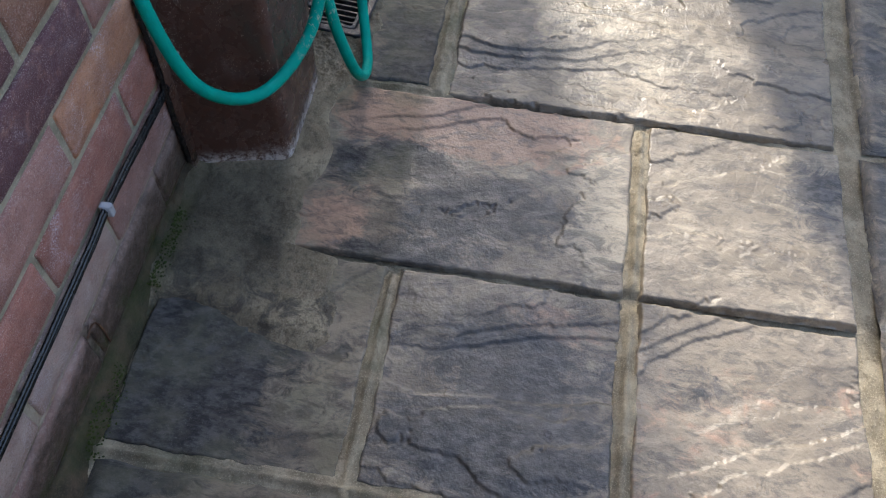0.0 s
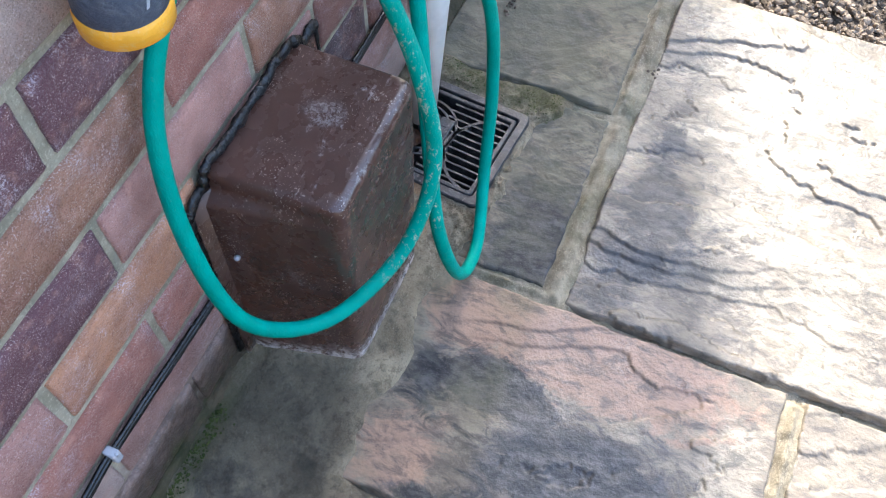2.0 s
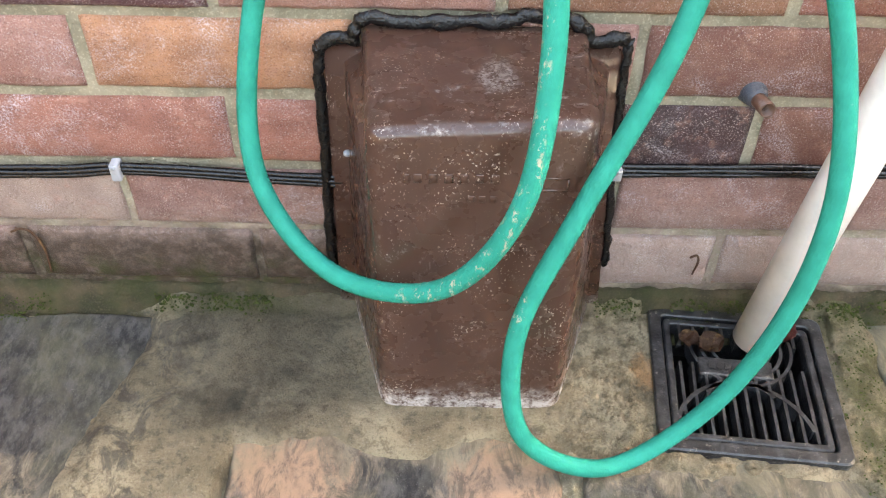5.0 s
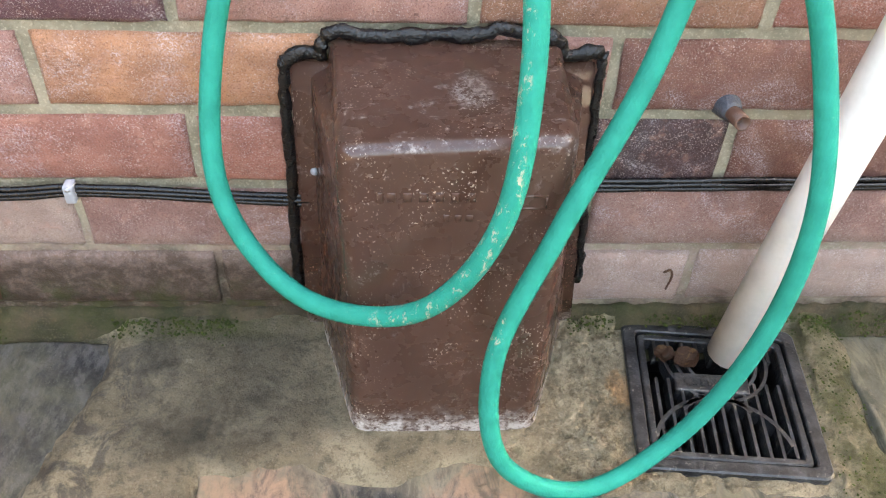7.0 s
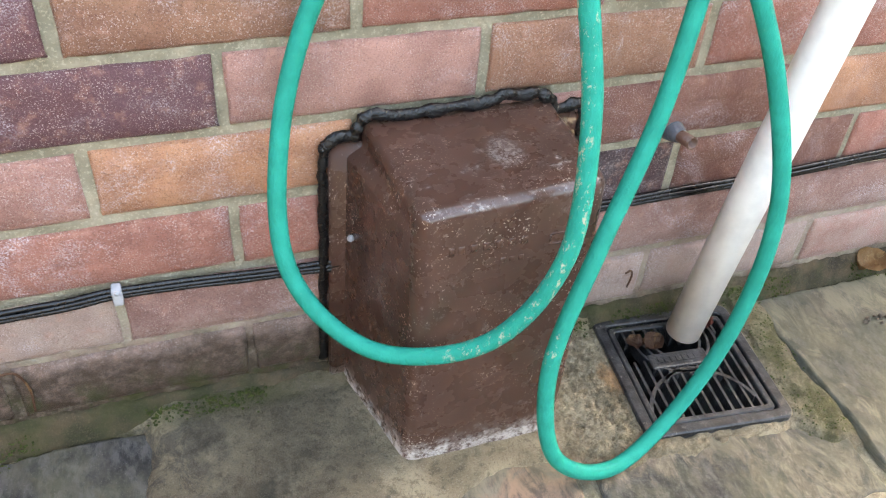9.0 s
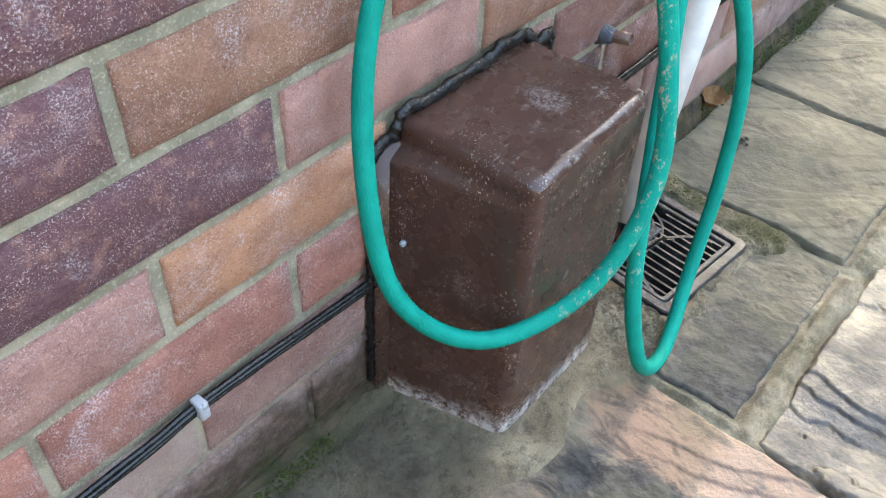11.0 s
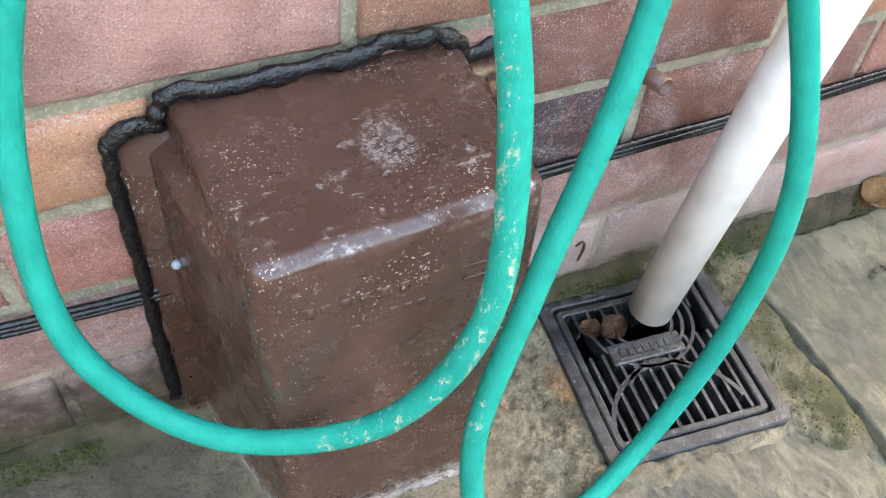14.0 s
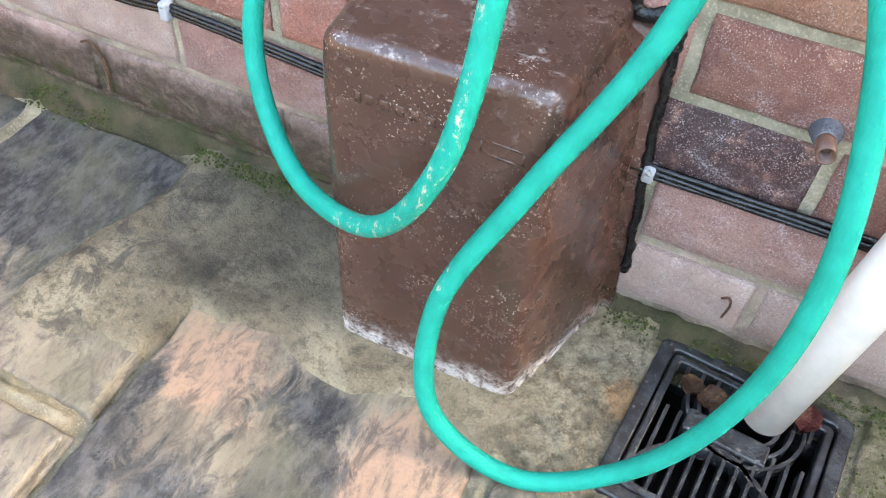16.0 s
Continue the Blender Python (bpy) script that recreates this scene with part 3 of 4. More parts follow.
# ---- paving slabs ----
def slab(x0, x1, y0, y1, shares, seed, relief=1.0, turn=0.3, blobs=(), step=0.005):
    """A riven stone slab with stepped layers and a worn, uneven rim. shares: pink, blue-black, cream.
    blobs: patches of one of those colours: which, x, y, half width in x and y, amount."""
    nx, ny = max(8, int((x1 - x0) / step)), max(8, int((y1 - y0) / step))
    xs, ys = steps(x0, x1, nx), steps(y0, y1, ny)
    noi = noise.noise

    def layer(x, y):
        u, v = x + turn * y, y
        bend = 0.02 * noi((u * 9, v * 9, seed + 2))
        f = 1.9 * noi(((u + bend) * 8.5, v * 1.9, seed)) + 0.28 * noi((u * 17, v * 6.0, seed + 5)) + 0.11 * noi((u * 46, v * 34, seed + 9))
        return f * (2.5 if relief > 1.2 else 1.9) + 6 + 0.10 * noi((x * 150, y * 150, seed))

    f = np.array([[layer(x, y) for x in xs] for y in ys])
    gy, gx = np.gradient(f, ys[1] - ys[0], xs[1] - xs[0])
    slope = np.hypot(gx, gy) + 1e-3
    k = np.floor(f)
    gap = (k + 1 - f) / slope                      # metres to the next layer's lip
    past = (f - k) / slope
    sure = np.array([[smoothstep(-0.40, 0.0, noi((x * 6 + turn * y * 6, y * 3, seed + 20))) for x in xs] for y in ys])
    width = max(0.0024, 1.2 * step)
    rise = np.clip(1 - gap / width, 0, 1) ** 1.5
    lay = k + rise + 0.30 * (f - k) * (1 - rise)
    lay = lay * sure + f * (1 - sure)
    # mask for the darkened colour just below each layer's lip
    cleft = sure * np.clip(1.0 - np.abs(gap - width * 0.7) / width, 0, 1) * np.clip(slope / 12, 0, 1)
    top = (lay - 6.0) * 0.0033 * relief
    heights, pinks, darks, creams = [], [], [], []
    for jy, y in enumerate(ys):
        for ix, x in enumerate(xs):
            n = 0.0035 * noi((x * 22, y * 22, seed)) + 0.002 * noi((x * 80, y * 80, seed))
            rim = min(x - x0, x1 - x, y - y0, y1 - y) + n - 0.001
            h = top[jy, ix] + 0.0005 * noi((x * 60, y * 60, seed)) + 0.0012 * noi((x * 13, y * 13, seed))
            heights.append(max(-0.006, min(0.008, h)) + 0.002 - 0.011 * (1 - smoothstep(-0.001, 0.0036, rim)))
            mixed = list(shares)
            for which, bx, by, rx, ry, amount in blobs:
                mixed[which] += amount * math.exp(-((x - bx) / rx) ** 2 - ((y - by) / ry) ** 2)
            pinks.append(mixed[0]), darks.append(mixed[1]), creams.append(mixed[2])
    fill = iter(heights)
    me = sheet(xs, ys, lambda x, y: next(fill), lambda x, y: not in_drain(x, y, 0.081))
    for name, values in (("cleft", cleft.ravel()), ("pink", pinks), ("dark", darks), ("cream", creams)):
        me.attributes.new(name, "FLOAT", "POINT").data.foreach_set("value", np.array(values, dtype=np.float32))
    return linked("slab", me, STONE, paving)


paving = thing("paving")
tagged(paving, "riven sandstone paving slabs in buff, pink and slate grey", "paving", kind="structure")
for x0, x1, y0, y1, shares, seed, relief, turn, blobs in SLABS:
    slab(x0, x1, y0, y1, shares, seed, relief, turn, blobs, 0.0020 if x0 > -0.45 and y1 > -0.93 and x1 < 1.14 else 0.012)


# ---- concrete round the cowl and the drain ----
def concrete_height(x, y):
    wob = 0.020 * noise.noise((x * 14, y * 14, 2)) + 0.006 * noise.noise((x * 50, y * 50, 7))
    front = -0.176 if x < 0.19 else -0.176 - 0.022 * smoothstep(0.19, 0.24, x)
    if x > 0.44:
        front = -0.198 - 0.035 * smoothstep(0.44, 0.47, x)
    if x < -0.11:
        front -= 0.070 * smoothstep(-0.118, -0.135, x)
    inside = min(y - front, x + 0.235 + 0.30 * max(0.0, -0.06 - y), 0.505 - x) + wob
    top = 0.0085 + 0.007 * smoothstep(-0.16, -0.01, y) + 0.0022 * noise.noise((x * 35, y * 35, 3)) + 0.001 * noise.noise((x * 120, y * 120, 3))
    top += 0.010 * smoothstep(-0.018, 0.0, y)
    rough = smoothstep(0.165, 0.20, x) * smoothstep(0.50, 0.44, x)
    top += rough * (0.0060 * noise.noise((x * 75, y * 75, 11)) + 0.0040 * noise.noise((x * 150, y * 150, 13)))
    if in_drain(x, y, DRAIN_HALF + 0.008):
        top = min(top, 0.009)
    soft = 0.016 * smoothstep(-0.10, -0.14, x)
    return top - 0.022 * (1 - smoothstep(-0.016 - soft, 0.020 + soft, inside))


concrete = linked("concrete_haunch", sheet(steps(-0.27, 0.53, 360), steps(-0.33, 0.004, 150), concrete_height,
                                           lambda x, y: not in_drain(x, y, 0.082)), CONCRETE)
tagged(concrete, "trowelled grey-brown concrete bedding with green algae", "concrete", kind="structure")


def fillet_height(x, y):
    return 0.040 * smoothstep(-0.015, 0.003, y + 0.006 * noise.noise((x * 26, 0, 5))) - 0.006 + 0.004 * noise.noise((x * 45, y * 45, 8)) + 0.003 * noise.noise((x * 120, y * 120, 9))


fillet = linked("mortar_fillet", sheet(steps(-1.3, 1.56, 900), steps(-0.036, 0.005, 16), fillet_height,
                                       lambda x, y: not -0.01 < x < 0.2), FILLET)
tagged(fillet, "mossy mortar fillet along the foot of the wall", "mortar", kind="structure")


# ---- brown cowl on the wall ----
def cowl_thing():
    cowl = thing("vent_cowl", 0.09, -0.06, 0.0)
    tagged(cowl, "brown box-shaped plastic vent cowl fixed to the brick wall", "vent cowl")
    back = Matrix.Translation((-0.09, 0.06, 0.0))

    def outline(z, inset=0.0):
        s = min(1.0, z / 0.30)
        k = smoothstep(0.299, 0.313, z)
        bl, br = -0.021 + 0.007 * s + 0.016 * k, 0.222 - 0.020 * s - 0.020 * k
        fy = -0.1285 - 0.006 * s + inset
        corners = [(bl + inset * 0.6, -0.001, 0.0), (0.0155 - 0.002 * s + inset, fy, 0.014), (0.178 - 0.003 * s - inset, fy, 0.014), (br - inset * 0.6, -0.001, 0.0)]
        pts = []
        for i, (x, y, r) in enumerate(corners):
            if not r:
                pts.append((x, y))
                continue
            p, a, b = Vector((x, y)), Vector(corners[i - 1][:2]), Vector(corners[i + 1][:2])
            p0, p1 = p + (a - p).normalized() * r, p + (b - p).normalized() * r
            for j in range(7):
                u = j / 6
                q = p0 * (1 - u) ** 2 + p * 2 * u * (1 - u) + p1 * u * u
                pts.append((q.x, q.y))
        out = []
        for i, (p, q) in enumerate(zip(pts, pts[1:])):
            n = 8 if math.dist(p, q) > 0.05 else 1
            out += [(p[0] + (q[0] - p[0]) * j / n, p[1] + (q[1] - p[1]) * j / n) for j in range(n)]
        return out + [pts[-1]]

    levels = [(z, 0.0) for z in steps(-0.004, 0.296, 16)] + [(z, 0.0) for z in steps(0.299, 0.320, 9)]
    levels += [(0.320 + 0.011 * math.sin(a), 0.011 * (1 - math.cos(a))) for a in (0.35, 0.7, 1.05, 1.35, 1.57)]
    bm, rings = bmesh.new(), []
    for z, inset in levels:
        ring = []
        for x, y in outline(z, inset):
            lift = smoothstep(0.2, 0.33, z)
            ring.append(bm.verts.new((x + 0.0012 * noise.noise((x * 20, y * 20, z * 20)), y + 0.0006 * noise.noise((x * 14, z * 14, 3)) * smoothstep(0.0, -0.05, y),
                                      z + lift * (0.060 * (x - 0.09) * smoothstep(-0.02, -0.12, y) + 0.004) + 0.001 * noise.noise((x * 25, y * 25, 9)))))
        rings.append(ring)
    for r, s in zip(rings, rings[1:]):
        for i in range(len(r) - 1):
            bm.faces.new((r[i], r[i + 1], s[i + 1], s[i]))
    bm.faces.new(rings[-1])
    bmesh.ops.recalc_face_normals(bm, faces=bm.faces[:])
    body = part("body", bm, COWL, cowl, at=back)
    # flange against the bricks
    bm = bmesh.new()
    rim = [(-0.035, -0.002), (0.231, -0.002), (0.2085, 0.318), (-0.028, 0.316)]
    front = [bm.verts.new((x, -0.007, z)) for x, z in rim]
    rear = [bm.verts.new((x, 0.004, z)) for x, z in rim]
    bm.faces.new(front), bm.faces.new(rear)
    for i in range(4):
        j = (i + 1) % 4
        bm.faces.new((front[i], front[j], rear[j], rear[i]))
    bmesh.ops.recalc_face_normals(bm, faces=bm.faces[:])
    bmesh.ops.bevel(bm, geom=bm.edges[:], offset=0.002, segments=2, affect="EDGES")
    part("flange", bm, COWL, cowl, at=back)
    # fixing screw on the side
    screw = lathe([(0, 0.0032), (0.6, 0.0032), (1, 0.0018)], (-0.012, -0.022, 0.224), (-0.0165, -0.0235, 0.2245), 12)
    part("screw", screw, CLIP, cowl, "small pale screw head", at=back)
    # moulded marks that cannot be read: plain raised bars, and a small raised frame
    for i, (x, w) in enumerate(((0.040, 0.004), (0.047, 0.006), (0.058, 0.006), (0.069, 0.006), (0.080, 0.006), (0.091, 0.006), (0.102, 0.006))):
        part("moulded_mark", box(x, x + w, -0.1349, -0.1325, 0.286, 0.294, 0.0004, 1), COWL, cowl, at=back)
    for x in (0.086, 0.094, 0.102):
        part("moulded_mark", box(x, x + 0.005, -0.1345, -0.1320, 0.268, 0.274, 0.0004, 1), COWL, cowl, at=back)
    frame_bm = bmesh.new()
    for x0, x1, z0, z1 in ((0.128, 0.158, 0.2905, 0.292), (0.128, 0.158, 0.2795, 0.281), (0.128, 0.1295, 0.281, 0.2905), (0.1565, 0.158, 0.281, 0.2905)):
        me = bpy.data.meshes.new("bar")
        b = box(x0, x1, -0.1347, -0.132, z0, z1)
        b.to_mesh(me)
        b.free()
        frame_bm.from_mesh(me)
        bpy.data.meshes.remove(me)
    part("moulded_frame", frame_bm, COWL, cowl, at=back)
    return cowl


cowl_thing()


# ---- black sealant bead round the flange ----
def sealant_line(points, seed):
    line = spline(points, 10)
    return [p + Vector((0.0022 * noise.noise(p * 70), 0.0, 0.0026 * noise.noise(p * 55 + Vector((seed, 0, 0))))) for p in line]


bead = thing("sealant_bead", 0.09, 0, 0)
tagged(bead, "lumpy black sealant bead round the cowl", "sealant")
BEADS = (
    ([(-0.040, -0.004, 0.048), (-0.039, -0.004, 0.10), (-0.036, -0.004, 0.19), (-0.034, -0.004, 0.27), (-0.033, -0.004, 0.318)], 0.0050),
    ([(-0.034, -0.005, 0.318), (-0.020, -0.005, 0.325), (-0.006, -0.005, 0.325), (0.000, -0.006, 0.336), (0.012, -0.006, 0.343), (0.05, -0.006, 0.340), (0.09, -0.006, 0.342), (0.118, -0.006, 0.343), (0.132, -0.006, 0.347), (0.142, -0.006, 0.344), (0.165, -0.006, 0.344), (0.178, -0.006, 0.336), (0.184, -0.006, 0.326), (0.205, -0.005, 0.328), (0.214, -0.005, 0.322)], 0.0056),
    ([(0.213, -0.004, 0.322), (0.215, -0.004, 0.27), (0.220, -0.004, 0.19), (0.227, -0.004, 0.115), (0.2295, -0.003, 0.075)], 0.0040),
)
for i, (points, r) in enumerate(BEADS):
    line = sealant_line(points, i * 7.0)
    part("bead", sweep(line, lambda s, r=r, i=i: r * (0.74 + 0.30 * noise.noise((s * 30, i, 3)) + 0.08 * noise.noise((s * 110, i, 5))), 14, 0.28, squash=1.35), SEALANT, bead, at=Matrix.Translation((-0.09, 0, 0)))


# ---- cables along the wall ----
def cable_run(points, name="cable_run"):
    run = thing(name, *points[0])
    tagged(run, "three black cables clipped side by side along the brick wall", "cable")
    back = Matrix.Translation(-Vector(points[0]))
    for k, (dz, dy) in enumerate(((0.0046, -0.0035), (0.0, -0.0045), (-0.0046, -0.0035))):
        line = [p + Vector((0, dy + 0.0006 * noise.noise(p * 30 + Vector((k, 0, 0))), dz + 0.0012 * noise.noise(p * 18 + Vector((0, k * 3.1, 0))))) for p in spline(points, 12)]
        part("cable", sweep(line, 0.0026, 10), CABLE, run, at=back)
    return run


def cable_clip(x, z, tall=0.019):
    clip = thing("cable_clip", x, 0, z)
    tagged(clip, "small pale grey plastic cable clip with a nail", "cable clip", "cable clips")
    bm = box(-0.0045, 0.0045, -0.0115, 0.002, -tall / 2, tall / 2, 0.0018)
    part("saddle", bm, CLIP, clip)
    part("nail_head", lathe([(0, 0.0022), (1, 0.0022)], (0.0, -0.0095, tall / 2 - 0.002), (0.0, -0.0128, tall / 2 - 0.002), 10), CLIP, clip)
    return clip


cable_run([(-1.3, 0, 0.176), (-0.6, 0, 0.180), (-0.30, 0, 0.184), (-0.223, 0, 0.188), (-0.15, 0, 0.185), (-0.08, 0, 0.180), (-0.034, 0, 0.178), (-0.022, 0, 0.178)])
cable_run([(0.208, 0, 0.194), (0.24, 0, 0.195), (0.36, 0, 0.196), (0.50, 0, 0.198), (0.70, 0, 0.206), (0.95, 0, 0.210), (1.55, 0, 0.212)])
for x, z in ((-0.2235, 0.188), (0.2230, 0.194), (0.70, 0.207), (-0.72, 0.180)):
    cable_clip(x, z, 0.013 if 0 < x < 0.3 else 0.018)


# ---- copper stub ----
stub = thing("overflow_pipe", 0.325, 0, 0.2765)
tagged(stub, "short dull copper overflow pipe stub in the brickwork", "pipe stub")
line = [Vector((0, 0.01, -0.002)), Vector((0.001, -0.012, 0.001)), Vector((0.003, -0.031, 0.004))]
part("tube", sweep(line, 0.0066, 20, hollow=0.78), COPPER, stub)
part("mortar_collar", lathe([(0, 0.0125), (0.45, 0.0108), (0.8, 0.0088), (1, 0.0070)], (0, 0.006, -0.001), (0.001, -0.013, 0.001), 20), SMEAR, stub, "grey-smeared collar at the wall")


# ---- drain ----
def drain_thing():
    drain = thing("drain_gully", DRAIN_AT[0], DRAIN_AT[1], 0.0)
    drain.rotation_euler = (0, 0, DRAIN_TURN)
    tagged(drain, "black plastic square drain gully with a slotted grating", "drain")
    h = DRAIN_HALF

    def ring(outer, inner, z0, z1, r_out, r_in, n=8):
        def loop(half, r):
            out = []
            for k in range(4):
                cx, cy = ((1, 1), (-1, 1), (-1, -1), (1, -1))[k]
                for j in range(n + 1):
                    a = math.pi / 2 * (k + j / n)
                    out.append((cx * (half - r) + r * math.cos(a), cy * (half - r) + r * math.sin(a)))
            return out
        bm = bmesh.new()
        lo, li = loop(outer, r_out), loop(inner, r_in)
        rows = [[bm.verts.new((x, y, z)) for x, y in pts] for pts, z in ((lo, z0), (lo, z1 - 0.0015), (loop(outer - 0.0015, r_out), z1), (loop(inner + 0.0012, r_in), z1), (li, z1 - 0.0012), (li, z0))]
        m = len(lo)
        for a, b in zip(rows, rows[1:]):
            for i in range(m):
                bm.faces.new((a[i], a[(i + 1) % m], b[(i + 1) % m], b[i]))
        bmesh.ops.recalc_face_normals(bm, faces=bm.faces[:])
        return bm

    sharp(part("frame", ring(h, h - 0.0125, -0.05, 0.0135, 0.010, 0.006), DRAIN, drain))
    grate = sharp(part("grating", ring(h - 0.0145, h - 0.0215, -0.004, 0.0115, 0.006, 0.003), DRAIN, drain))
    inner = h - 0.021
    # pit below, coloured near-black to carry the shade under the grating
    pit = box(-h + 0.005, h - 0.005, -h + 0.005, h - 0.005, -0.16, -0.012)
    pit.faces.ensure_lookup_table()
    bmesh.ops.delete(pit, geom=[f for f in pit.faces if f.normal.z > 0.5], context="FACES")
    part("pit", pit, PIT, drain, "hollow under the grating, its shade put into a black colour", smooth=False)

    def bar(name, x0, y0, x1, y1, w=0.0040):
        p, q = Vector((x0, y0, 0)), Vector((x1, y1, 0))
        d = (q - p).normalized()
        s = Vector((-d.y, d.x, 0)) * w / 2
        bm = bmesh.new()
        low = [bm.verts.new(v + Vector((0, 0, -0.004))) for v in (p - s, q - s, q + s, p + s)]
        top = [bm.verts.new(v + Vector((0, 0, 0.0105))) for v in (p - s * 0.75, q - s * 0.75, q + s * 0.75, p + s * 0.75)]
        bm.faces.new(top), bm.faces.new(low)
        for i in range(4):
            bm.faces.new((low[i], low[(i + 1) % 4], top[(i + 1) % 4], top[i]))
        bmesh.ops.recalc_face_normals(bm, faces=bm.faces[:])
        return part(name, bm, DRAIN, grate, smooth=False)

    def arc(cx, cy, r, a0, a1, w=0.0042, n=20):
        bm = bmesh.new()
        rows = []
        for i in range(n + 1):
            a = radians(a0 + (a1 - a0) * i / n)
            c, s = math.cos(a), math.sin(a)
            rows.append([bm.verts.new((cx + c * q, cy + s * q, z)) for q, z in ((r - w / 2, -0.004), (r - w * 0.38, 0.0110), (r + w * 0.38, 0.0110), (r + w / 2, -0.004))])
        for a, b in zip(rows, rows[1:]):
            for k in range(4):
                bm.faces.new((a[k], a[(k + 1) % 4], b[(k + 1) % 4], b[k]))
        bm.faces.new(rows[0]), bm.faces.new(rows[-1])
        bmesh.ops.recalc_face_normals(bm, faces=bm.faces[:])
        return sharp(part("arc", bm, DRAIN, grate))

    # front half: parallel bars, crossed by a wide bow
    for i in range(11):
        x = -inner + (i + 0.6) * 2 * inner / 11.2
        bar("bar", x, -inner - 0.002, x, 0.004 if abs(x + 0.005) < 0.034 else 0.018)
    arc(-0.005, -inner - 0.002, 0.064, 14, 166, 0.0055)
    arc(-0.005, -inner + 0.030, 0.036, 30, 150, 0.0055)
    # rear half: rings round the pipe hole and short teeth
    for r in (0.030, 0.040, 0.050):
        arc(0.002, 0.044, r, 168, 372)
    for i in range(9):
        x = -inner + (i + 0.7) * 2 * inner / 9.4
        bar("bar", x, inner + 0.002, x, inner - 0.020)
    # raised name plate with bars in place of its writing
    part("plate", box(-0.042, 0.030, 0.003, 0.025, -0.004, 0.0125, 0.002), DRAIN, grate, "flat raised plate", smooth=False)
    for i in range(7):
        part("moulded_mark", box(-0.032 + i * 0.0075, -0.0275 + i * 0.0075, 0.010, 0.018, 0.012, 0.0133), DRAIN, grate, smooth=False)
    return drain


drain_thing()


def crumpled_leaf(name, x, y, z, size, turn, material, label):
    bm = bmesh.new()
    n = 9
    grid = []
    for i in range(n + 1):
        u = i / n
        w = math.sin(math.pi * u) ** 0.7 * 0.42 * size + 0.0006
        row = []
        for j in range(7):
            v = j / 6 * 2 - 1
            p = Vector(((u - 0.5) * size, v * w * (1 + 0.25 * noise.noise((u * 9, j, x * 50))), 0))
            row.append(bm.verts.new((p.x, p.y, 0.18 * size * abs(v) ** 1.5 + 0.22 * size * noise.noise((u * 4, v * 2, x * 31)) + 0.10 * size)))
        grid.append(row)
    for a, b in zip(grid, grid[1:]):
        for j in range(6):
            bm.faces.new((a[j], a[j + 1], b[j + 1], b[j]))
    bmesh.ops.solidify(bm, geom=bm.faces[:], thickness=0.0005)
    ob = part(name, bm, material, at=pose(x, y, z, 8, -6, turn))
    tagged(ob, label, "leaf")


crumpled_leaf("dry_leaf", 0.337, -0.053, 0.0135, 0.027, 20, LEAF, "curled brown dead leaf caught on the drain grating")
crumpled_leaf("dry_leaf", 0.318, -0.047, 0.0125, 0.022, -35, LEAF, "curled brown dead leaf caught on the drain grating")
crumpled_leaf("dry_leaf", 0.414, -0.036, 0.0135, 0.028, 75, RED_LEAF, "small red dead leaf beside the white pipe")
crumpled_leaf("dry_leaf", 0.676, -0.012, 0.024, 0.046, 12, TAN, "curled tan dead leaf at the foot of the wall")


# ---- white waste pipe ----
pipe = thing("waste_pipe", 0.3815, -0.0455, 0.0155)
tagged(pipe, "white plastic waste pipe standing slanted in the drain", "waste pipe")
part("tube", sweep([Vector((0.0690 * h, -0.0596 * h, h)) for h in (0.0, 0.28, 0.70, 1.15)], 0.0205, 32, hollow=0.86), PIPE, pipe)


# ---- hose with its fittings ----
hose = thing("garden_hose", 0.12, -0.11, 0.5)
tagged(hose, "green garden hose hanging in two long loops, smeared with dried mud", "garden hose")
hose_back = Matrix.Translation((-0.12, 0.11, -0.5))
HOSE_LINE = [
    (0.123, -0.121, 0.528), (0.133, -0.155, 0.408), (0.119, -0.177, 0.296), (0.065, -0.164, 0.206), (-0.021, -0.123, 0.182),
    (-0.079, -0.077, 0.244), (-0.075, -0.041, 0.352), (-0.036, -0.018, 0.464), (0.028, -0.026, 0.562), (0.109, -0.056, 0.647),
    (0.190, -0.085, 0.760), (0.242, -0.104, 0.738), (0.245, -0.093, 0.617), (0.239, -0.100, 0.498), (0.214, -0.121, 0.383),
    (0.167, -0.150, 0.277), (0.126, -0.179, 0.170), (0.138, -0.201, 0.068), (0.213, -0.196, 0.016), (0.292, -0.173, 0.064),
    (0.335, -0.161, 0.171), (0.343, -0.148, 0.289), (0.320, -0.118, 0.402), (0.272, -0.092, 0.510), (0.214, -0.078, 0.615),
    (0.151, -0.075, 0.718), (0.040, -0.060, 0.810), (-0.034, -0.050, 0.780), (-0.043, -0.046, 0.705),
]
part("hose_tube", sweep(spline(HOSE_LINE, 14), 0.0078, 18), HOSE, hose, at=hose_back)

foot, top = Vector((0.1265, -0.118, 0.514)), Vector((0.115, -0.100, 0.680))
connector = part("tap_connector", lathe([(0.24, 0.0140), (0.255, 0.0170), (0.29, 0.0180), (0.46, 0.0180), (0.51, 0.0174), (0.555, 0.0170), (0.57, 0.0145)], foot, top, 36), YELLOW, hose, "yellow hose connector with a worn label", at=hose_back)
part("tail", lathe([(-0.01, 0.0095), (0.0, 0.0115), (0.03, 0.0118), (0.035, 0.0108), (0.055, 0.0110), (0.06, 0.0124), (0.09, 0.0126), (0.095, 0.0114), (0.115, 0.0116), (0.12, 0.0131), (0.15, 0.0133), (0.155, 0.0121), (0.175, 0.0122), (0.18, 0.0140), (0.27, 0.0156), (0.29, 0.0156)], foot, top, 32), GREY, connector, "ribbed grey rubber tail")
